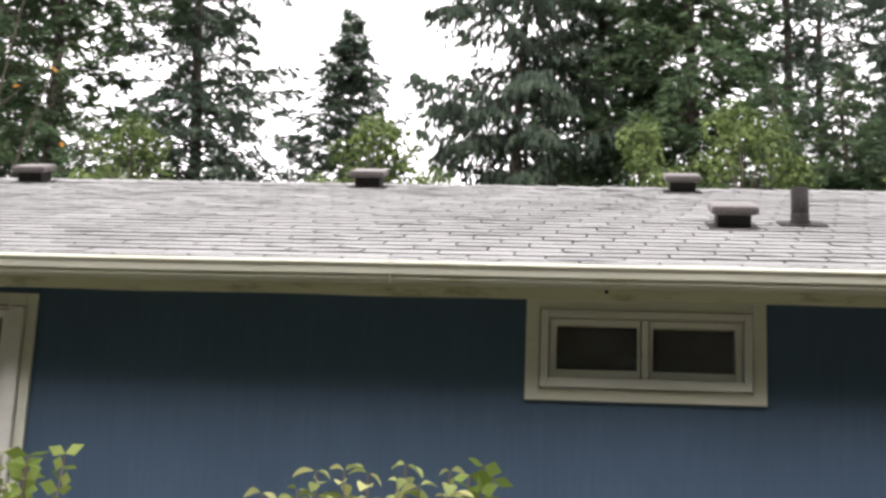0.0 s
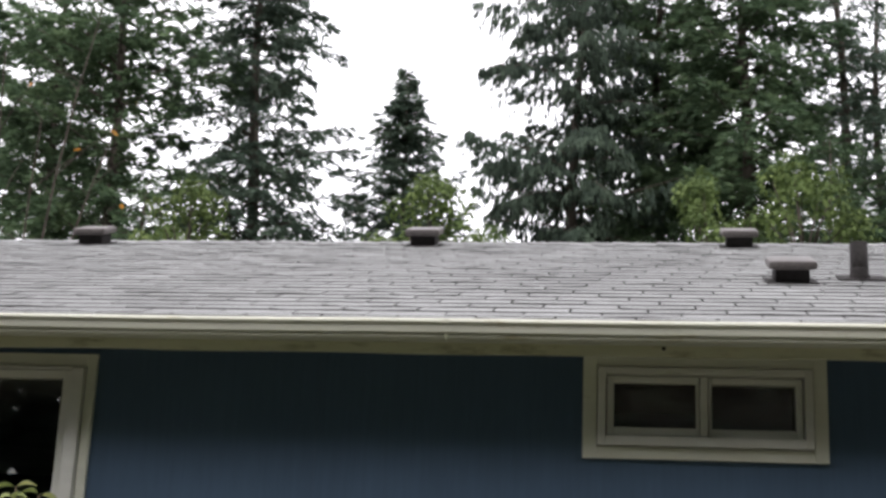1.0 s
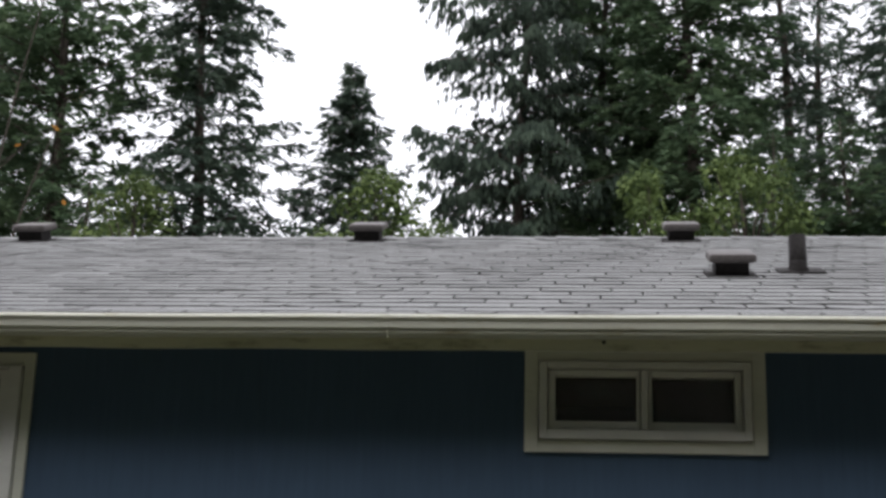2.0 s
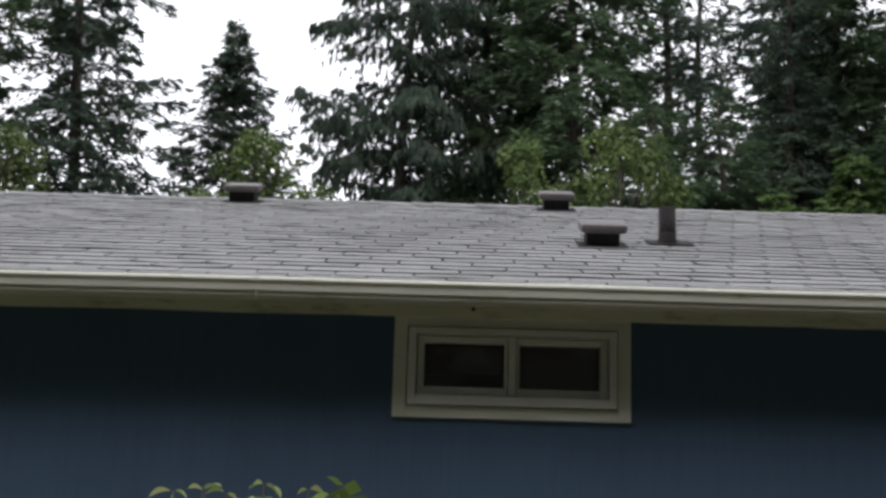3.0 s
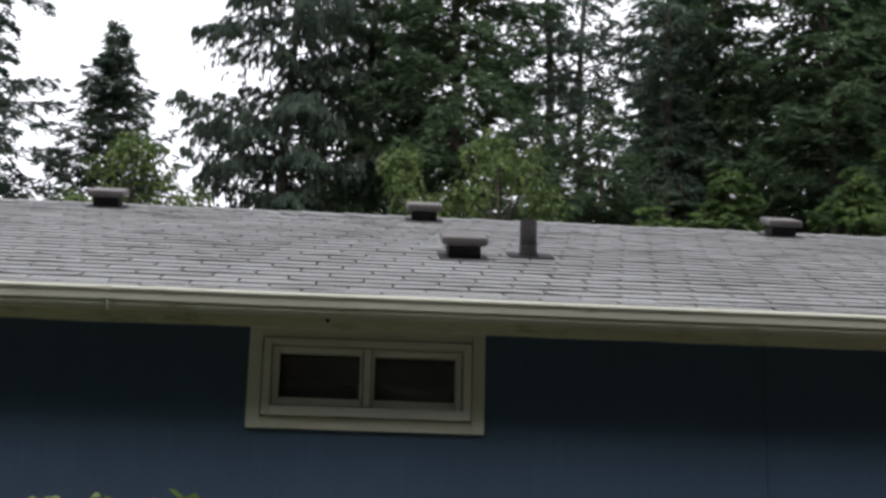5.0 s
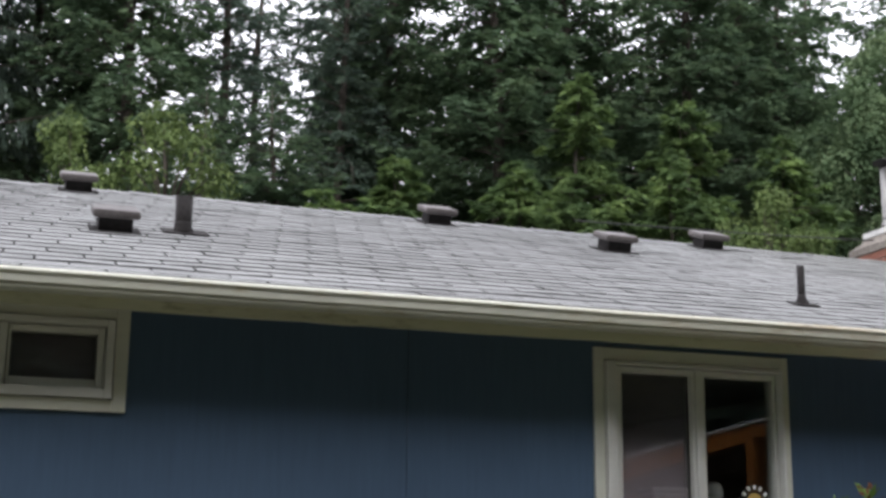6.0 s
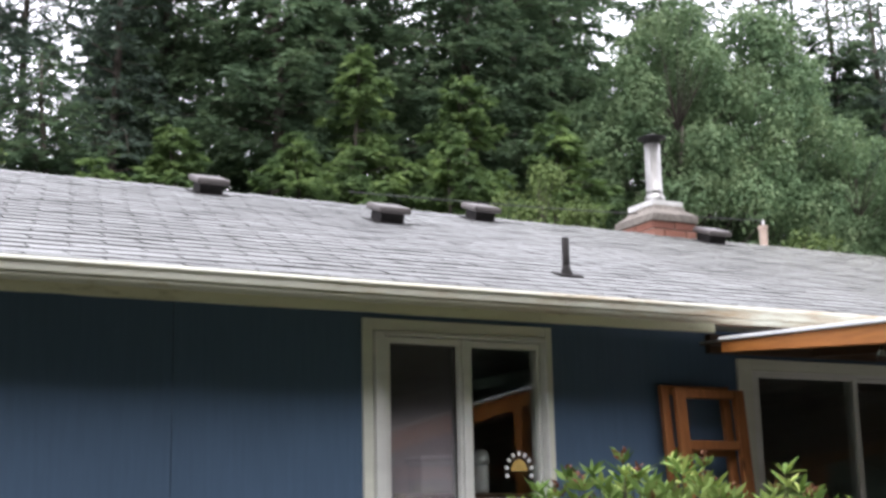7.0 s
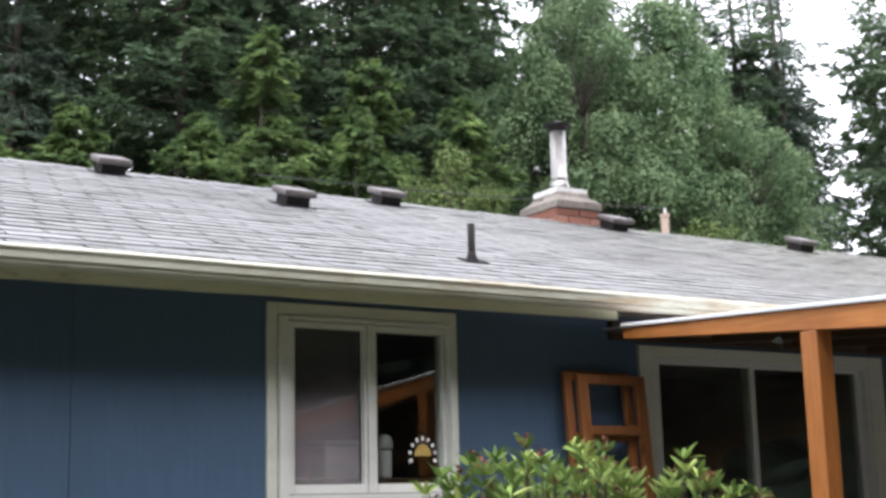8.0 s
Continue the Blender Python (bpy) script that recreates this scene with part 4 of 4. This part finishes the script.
def make_broadleaf(name, seed, height, crown_base, width, clusters, per, size, mat, label, bark):
    tree = empty(name, 0, 0, 0, label, "tree", name.replace("_", " ") + "s round the house")
    rng = np.random.default_rng(seed)
    bm = bmesh.new()
    top = height * 0.8
    add_tube(bm, [Vector((0.1 * math.sin(i), 0.1 * math.cos(i * 1.3), -0.3 + (top + 0.3) * i / 7)) for i in range(8)], [height * 0.014 * (1 - i / 8) + 0.015 for i in range(8)], 9)
    cs, rs = [], []
    for i in range(clusters):
        f = rng.uniform(0, 1)
        z = crown_base + (height - crown_base) * f
        rad = width * math.sqrt(max(0.02, 1 - (2 * f - 0.85) ** 2 / 1.4)) * rng.uniform(0.3, 1.0)
        a = rng.uniform(0, 6.28)
        c = (rad * math.cos(a), rad * math.sin(a), z)
        cs.append(c)
        rs.append(rng.uniform(0.28, 0.6) * width * 0.5)
        z0 = max(crown_base * 0.6, z - rad * 0.9)
        z0 = min(z0, top - 0.1)
        add_tube(bm, [Vector((0, 0, z0)), Vector((c[0] * 0.5, c[1] * 0.5, (z0 + z) / 2 + 0.1)), Vector(c)], [0.025, 0.015, 0.006], 5)
    part("trunk", bm, bark, tree, smooth=True)
    mesh_from("crown", leaf_cloud(rng, cs, rs, per, size), 4, mat, tree)
    return tree


MADRONE = make_broadleaf("broadleaf_tree", 5, 15.5, 6.0, 3.0, 96, 900, 0.13, M_MADRONE, "big bushy bright green tree behind the chimney", M_BARK)
stand(MADRONE, [(20.9, 26.0, 0, 0.85, 0.92), (23.7, 26.5, 130, 0.82, 0.97), (22.3, 28.0, 220, 1.0, 0.86), (26.3, 25.5, 300, 0.68, 0.76), (28.3, 27, 40, 0.6, 0.7), (18.9, 27.5, 80, 0.6, 0.78)])
SHRUB = make_broadleaf("small_tree", 8, 6.6, 2.0, 1.35, 52, 1700, 0.085, M_SHRUB, "small yellow-green leafy tree just behind the ridge", M_BARK)
stand(SHRUB, [(2.15, 17.0, 0, 0.9, 1.09), (1.0, 17.3, 90, 0.8, 1.06), (-2.75, 17.5, 180, 1.0, 1.06), (-1.8, 18.0, 40, 1.0, 0.98), (-3.5, 18.3, 310, 0.7, 0.96), (11.6, 18, 250, 0.8, 1.1), (12.6, 18.2, 120, 0.7, 1.02), (17.3, 18.0, 300, 1.0, 1.0), (18.9, 18.5, 10, 1.0, 0.96), (-7.1, 20, 200, 1.0, 1.17)])

# thin sapling with a few orange leaves
SX, SY = -6.35, 12.5
sap = empty("sapling", SX, SY, 0, "thin leafless sapling with a few orange autumn leaves", "tree")
rng_s = random.Random(4)
tips = []
for dx, dz, k in ((0.75, 7.6, 0.5), (-0.15, 7.0, -0.3), (1.0, 6.4, 0.9), (0.4, 6.2, -0.7)):
    pts = []
    for i in range(9):
        f = i / 8
        pts.append(Vector((SX + dx * f ** 1.6 + 0.08 * math.sin(5 * f + k), SY + 0.3 * f * k, dz * f - (0.2 if i == 0 else 0))))
    s_bm = bmesh.new()
    add_tube(s_bm, pts, [0.022 * (1 - f / 9) + 0.004 for f in range(9)], 6)
    part("stem", s_bm, M_BARK, sap)
    tips += pts[4:]
s_bm = bmesh.new()
for p in list(tips):
    e = p + Vector((rng_s.uniform(-0.6, 0.6), rng_s.uniform(-0.3, 0.3), rng_s.uniform(0.1, 0.7)))
    add_tube(s_bm, [p, (p + e) / 2 + Vector((0, 0, 0.05)), e], [0.007, 0.005, 0.003], 5)
    tips.append(e)
tagged(part("twig_mass", s_bm, M_BARK, sap), kind="stuff")
rg = np.random.default_rng(3)
lb = np.array([tuple(t) for t in tips[20:]])
lb = lb[::2] + rg.normal(0, 0.05, (len(lb[::2]), 3))
part_leaves = mesh_from("leaves", needle_tris(lb, rg.normal(0, 1, lb.shape) + np.array([0, 0, -1.0]), rg.uniform(0.06, 0.12, len(lb)), rg.uniform(0.025, 0.04, len(lb)), rg), 4, M_ORANGE, sap)
part_leaves.matrix_parent_inverse = world_of(sap).inverted()


# ---- shrubs before the wall ----
def leaf_mesh(name, L, W, mat, fold, bend, tipw):
    """One folded, drooping leaf with a short stalk, base at the origin, pointing along +x."""
    bm = bmesh.new()
    n = 5
    rows = []
    for i in range(n + 1):
        f = i / n
        w = W * (math.sin(math.pi * min(1, f * (1 - tipw) + tipw * f * f + 0.04)) ** 0.8) * (1 if i < n else 0.03)
        x, z = L * (0.12 + f * 0.88), -bend * f * f * L
        rows.append([bm.verts.new((x, -w, z + fold * w)), bm.verts.new((x, 0, z)), bm.verts.new((x, w, z + fold * w))])
    for a, b in zip(rows, rows[1:]):
        bm.faces.new((a[0], a[1], b[1], b[0]))
        bm.faces.new((a[1], a[2], b[2], b[1]))
    s = [bm.verts.new(v) for v in ((0, -0.0012, 0), (0, 0.0012, 0))]
    bm.faces.new((s[0], s[1], rows[0][1]))
    me = bpy.data.meshes.new(name)
    bm.to_mesh(me)
    bm.free()
    me.materials.append(mat)
    me.polygons.foreach_set("use_smooth", [True] * len(me.polygons))
    return me


def aim(p, d, roll):
    q = Vector(d).to_track_quat("X", "Z").to_matrix().to_4x4()
    return Matrix.Translation(p) @ q @ Matrix.Rotation(roll, 4, "X")


def lilac_bush(x0, x1, y, top, seed, label, count):
    """Arching stems from the ground; opposite heart-shaped leaves along their upper ends."""
    rng = random.Random(seed)
    b = empty("leafy_shrub", (x0 + x1) / 2, y, 0, label, "shrub", "shrubs before the wall")
    inv = world_of(b).inverted()
    leaves = [leaf_mesh("leaf", L, W, M_LILAC, 0.55, bend, 0.3) for L, W, bend in ((0.066, 0.021, 0.4), (0.055, 0.019, 0.55), (0.074, 0.022, 0.3), (0.042, 0.015, 0.45))]
    bm = bmesh.new()
    made = 0
    low_b, low_d = [], []
    stems = 16
    for i in range(stems):
        f = (i + 0.5) / stems
        tx = x0 + (x1 - x0) * f + rng.uniform(-0.03, 0.03)
        ty = y + rng.uniform(-0.18, 0.18)
        tz = top(f) + rng.uniform(-0.14, 0.01)
        bx, by = (x0 + x1) / 2 + (f - 0.5) * 0.35, y + rng.uniform(-0.08, 0.08)
        pts = []
        for k in range(9):
            g = k / 8
            pts.append(Vector((bx + (tx - bx) * g ** 1.3, by + (ty - by) * g, -0.05 + (tz + 0.05) * g ** 0.92)))
        add_tube(bm, pts, [0.009 * (1 - k / 9) + 0.0018 for k in range(9)], 5)
        for j in range(26):
            g = 1 - j * 0.022
            k = min(int(g * 8), 7)
            p = pts[k].lerp(pts[k + 1], g * 8 - k)
            a = j * 1.35 + rng.uniform(-0.5, 0.5)
            for s in (0, math.pi):
                d = Vector((math.cos(a + s), math.sin(a + s), rng.uniform(-0.5, 0.55)))
                if j < 12 and made < count:
                    ob = new("leaf", rng.choice(leaves))
                    ob.parent, ob.matrix_parent_inverse = b, inv
                    ob.matrix_basis = aim(p, d, rng.uniform(-0.6, 0.6)) @ Matrix.Scale(rng.uniform(0.75, 1.15), 4)
                    made += 1
                else:
                    low_b.append(p)
                    low_d.append(d)
        for j in range(30):
            g = rng.uniform(0.15, 0.6)
            k = int(g * 8)
            low_b.append(pts[k].lerp(pts[k + 1], g * 8 - k) + Vector((rng.uniform(-0.1, 0.1), rng.uniform(-0.1, 0.1), 0)))
            low_d.append(Vector((rng.uniform(-1, 1), rng.uniform(-1, 1), rng.uniform(-0.6, 0.3))))
    tagged(part("branchwork", bm, M_TWIG, b), kind="stuff")
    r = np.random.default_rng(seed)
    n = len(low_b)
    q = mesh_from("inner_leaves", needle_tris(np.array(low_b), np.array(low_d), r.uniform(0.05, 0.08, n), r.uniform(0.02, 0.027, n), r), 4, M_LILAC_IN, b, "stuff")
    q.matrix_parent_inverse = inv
    return b


lilac_bush(-0.93, -0.2, 4.0, lambda f: 1.83 - 0.05 * abs(f - 0.55), 3, "yellow-green leafy shrub tips in front of the blue wall", 300)
lilac_bush(-2.1, -1.55, 4.0, lambda f: 1.93 - 0.12 * f, 9, "yellow-green leafy shrub beside the tall window", 280)


def rhododendron(cx, cy, hw, hd, top, seed, label, whorls):
    """A domed shrub: stems from the ground, each ending in a whorl of long leaves."""
    rng = random.Random(seed)
    b = empty("rhododendron", cx, cy, 0, label, "shrub")
    inv = world_of(b).inverted()
    leaves = [leaf_mesh("leaf", L, W, M_RHODO, 0.25, bend, 0.0) for L, W, bend in ((0.085, 0.0098, 0.2), (0.07, 0.009, 0.35), (0.095, 0.0105, 0.12), (0.06, 0.008, 0.1))]
    bm = bmesh.new()
    bud_b, bud_d, low_b, low_d = [], [], [], []
    made = 0
    for i in range(whorls):
        u, w = rng.uniform(-1, 1), rng.uniform(-1, 1)
        if i < 34:
            u, w = -1 + 2 * (i + 0.5) / 34, rng.uniform(-0.9, 0.4)
        z = top(u) * (1 - 0.09 * max(0, abs(w) - 0.3)) + rng.uniform(-0.12, 0.02) - (0 if i < 34 else rng.uniform(0, 0.25))
        p = Vector((cx + u * hw, cy + w * hd, z))
        root = Vector((cx + u * hw * 0.25, cy + w * hd * 0.25, -0.05))
        mid = root.lerp(p, 0.6) + Vector((u * 0.1, w * 0.06, -0.1))
        add_tube(bm, [root, mid, p], [0.008, 0.004, 0.002], 5)
        n = rng.randint(7, 10)
        tilt = Vector((u * 0.35, w * 0.35, 1)).normalized()
        for k in range(n):
            a = k * 2.399 + rng.uniform(-0.2, 0.2)
            up = rng.uniform(0.15, 1.25)
            d = Vector((math.cos(a), math.sin(a), up)) + tilt * 0.2
            if made < 300 and i < 36:
                ob = new("leaf", rng.choice(leaves))
                ob.parent, ob.matrix_parent_inverse = b, inv
                ob.matrix_basis = aim(p, d, rng.uniform(-0.3, 0.3)) @ Matrix.Scale(rng.uniform(0.8, 1.15), 4)
                made += 1
            else:
                low_b.append(p)
                low_d.append(d)
        for k in range(5):
            low_b.append(mid.lerp(p, rng.uniform(0.0, 0.9)))
            low_d.append(Vector((rng.uniform(-1, 1), rng.uniform(-1, 1), rng.uniform(-0.3, 0.4))))
        if i % 4 == 2:
            for k in range(14):
                bud_b.append(p + Vector((rng.uniform(-0.012, 0.012), rng.uniform(-0.012, 0.012), rng.uniform(0.0, 0.05))))
                bud_d.append(Vector((rng.uniform(-1, 1), rng.uniform(-1, 1), rng.uniform(0.2, 1))))
    tagged(part("branchwork", bm, M_BARK, b), kind="stuff")
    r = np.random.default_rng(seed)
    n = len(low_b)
    q = mesh_from("inner_leaves", needle_tris(np.array(low_b), np.array(low_d), r.uniform(0.055, 0.085, n), r.uniform(0.009, 0.013, n), r), 4, M_RHODO_SHADED, b, "stuff")
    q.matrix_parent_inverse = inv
    n = len(bud_b)
    q = mesh_from("russet_fluff", needle_tris(np.array(bud_b), np.array(bud_d), r.uniform(0.018, 0.035, n), r.uniform(0.004, 0.007, n), r), 4, M_BUD, b, "stuff")
    q.matrix_parent_inverse = inv
    return b


def rhodo_top(u):
    x = 3.4 + u * 0.85
    return 1.84 - 0.2 * max(0, (3.0 - x) / 0.3) - 0.2 * max(0, (x - 3.6) / 0.65) ** 1.3


rhododendron(3.4, 4.05, 0.85, 0.4, rhodo_top, 21, "rhododendron with long green leaves and russet seed heads", 340)


# ---- shingles ----
TAB, COURSE = 0.305, 0.127
ROWS_UP = 26
S0 = -0.01


def tab_verts(seed):
    """One shingle tab: a thin wedge with a softly curled lower edge; corner lists in slope coordinates."""
    rng = random.Random(seed)
    w = (TAB - 0.0095) / 2
    up = COURSE + 0.012
    c = [rng.uniform(0.0045, 0.0065) + (rng.uniform(0, 0.006) if rng.random() < 0.22 else 0) for _ in range(3)]
    dy = [rng.uniform(-0.002, 0.002) for _ in range(3)]
    xs = (-w, rng.uniform(-0.06, 0.06), w)
    lo = [(xs[i], dy[i], c[i]) for i in range(3)]
    hi = [(xs[i], up, 0.0012) for i in range(3)]
    und = [(xs[i], dy[i] + 0.001, max(0.0, c[i] - 0.007)) for i in range(3)]
    v = lo + hi + und
    f = [(0, 1, 4, 3), (1, 2, 5, 4), (6, 7, 1, 0), (7, 8, 2, 1), (0, 3, 6), (2, 8, 5)]
    return v, f


EDGE_FACES = [0, 0, 1, 1, 1, 1]     # cut edges are bare asphalt
TABS = [tab_verts(s) for s in range(9)]
tab_meshes = []
for v, f in TABS:
    me = bpy.data.meshes.new("shingle")
    me.from_pydata(v, [], f)
    me.materials.append(M_SHINGLE)
    me.materials.append(M_ASPHALT)
    me.polygons.foreach_set("material_index", EDGE_FACES)
    tab_meshes.append(me)

roof_inv = world_of(roof).inverted()
rng = random.Random(77)
far_v, far_f = [], []
near = 0
for r in range(-1, ROWS_UP):
    s = S0 + r * COURSE if r >= 0 else -0.078
    wob = rng.uniform(-0.003, 0.003)
    off = -0.11 + TAB / 2 + TAB * ((r * 7) % 12) / 12 + rng.uniform(-0.008, 0.008)
    n0, n1 = int((HX0 - 0.3 - off) / TAB), int((HX1 + 0.3 - off) / TAB)
    for n in range(n0, n1 + 1):
        x = off + n * TAB
        v = rng.randrange(len(TABS))
        m = ROOF_M @ pose(x, s + wob + 0.002 * math.sin(x * 1.7 + r), 0.0003 * (r % 2) + 0.001, 0, 0, rng.uniform(-0.35, 0.35))
        if 0 <= r < 11 and -1.6 < x < 6.6 and near < 300:
            ob = new("shingle", tab_meshes[v])
            ob.parent, ob.matrix_parent_inverse, ob.matrix_basis = roof, roof_inv, m
            near += 1
        else:
            k = len(far_v)
            far_v += [m @ Vector(p) for p in TABS[v][0]]
            far_f += [tuple(i + k for i in q) for q in TABS[v][1]]
        # the rear slope carries the same courses
        mb = Matrix.Translation((0, 2 * RIDGE_Y, 0)) @ Matrix.Diagonal((1, -1, 1, 1)) @ m
        k = len(far_v)
        far_v += [mb @ Vector(p) for p in TABS[v][0]]
        far_f += [tuple(i + k for i in reversed(q)) for q in TABS[v][1]]
me = bpy.data.meshes.new("shingle_courses")
me.from_pydata(far_v, [], far_f)
me.materials.append(M_SHINGLE_FAR)
me.materials.append(M_ASPHALT)
me.polygons.foreach_set("material_index", EDGE_FACES * (len(far_f) // 6))
courses = new("shingle_courses", me)
courses.parent, courses.matrix_parent_inverse = roof, roof_inv
tagged(courses, kind="stuff")

# ridge caps
cap_me = bpy.data.meshes.new("ridge_cap")
cw, ch = 0.13, 0.13 * math.tan(ANG)
cap_me.from_pydata([(0, -cw, -ch), (0, 0, 0), (0, cw, -ch), (0.16, -cw, -ch - 0.006), (0.16, 0, -0.006), (0.16, cw, -ch - 0.006), (0, -cw, -ch - 0.008), (0, 0, -0.008), (0, cw, -ch - 0.008), (0, -cw, -ch - 0.02), (0.16, -cw, -ch - 0.02), (0, cw, -ch - 0.02), (0.16, cw, -ch - 0.02)], [],
                   [(0, 3, 4, 1), (1, 4, 5, 2), (6, 0, 1, 7), (7, 1, 2, 8), (6, 3, 0), (8, 2, 5), (0, 9, 10, 3), (2, 11, 12, 5)])
cap_me.materials.append(M_SHINGLE)
n_caps = int((HX1 - HX0 + 0.6) / 0.135)
for i in range(n_caps):
    ob = new("ridge_cap", cap_me)
    ob.parent, ob.matrix_parent_inverse = roof, roof_inv
    ob.matrix_basis = pose(HX0 - 0.3 + i * 0.135, RIDGE_Y, RIDGE_Z + 0.012 + rng.uniform(-0.001, 0.004), 0, 0, rng.uniform(-0.7, 0.7))
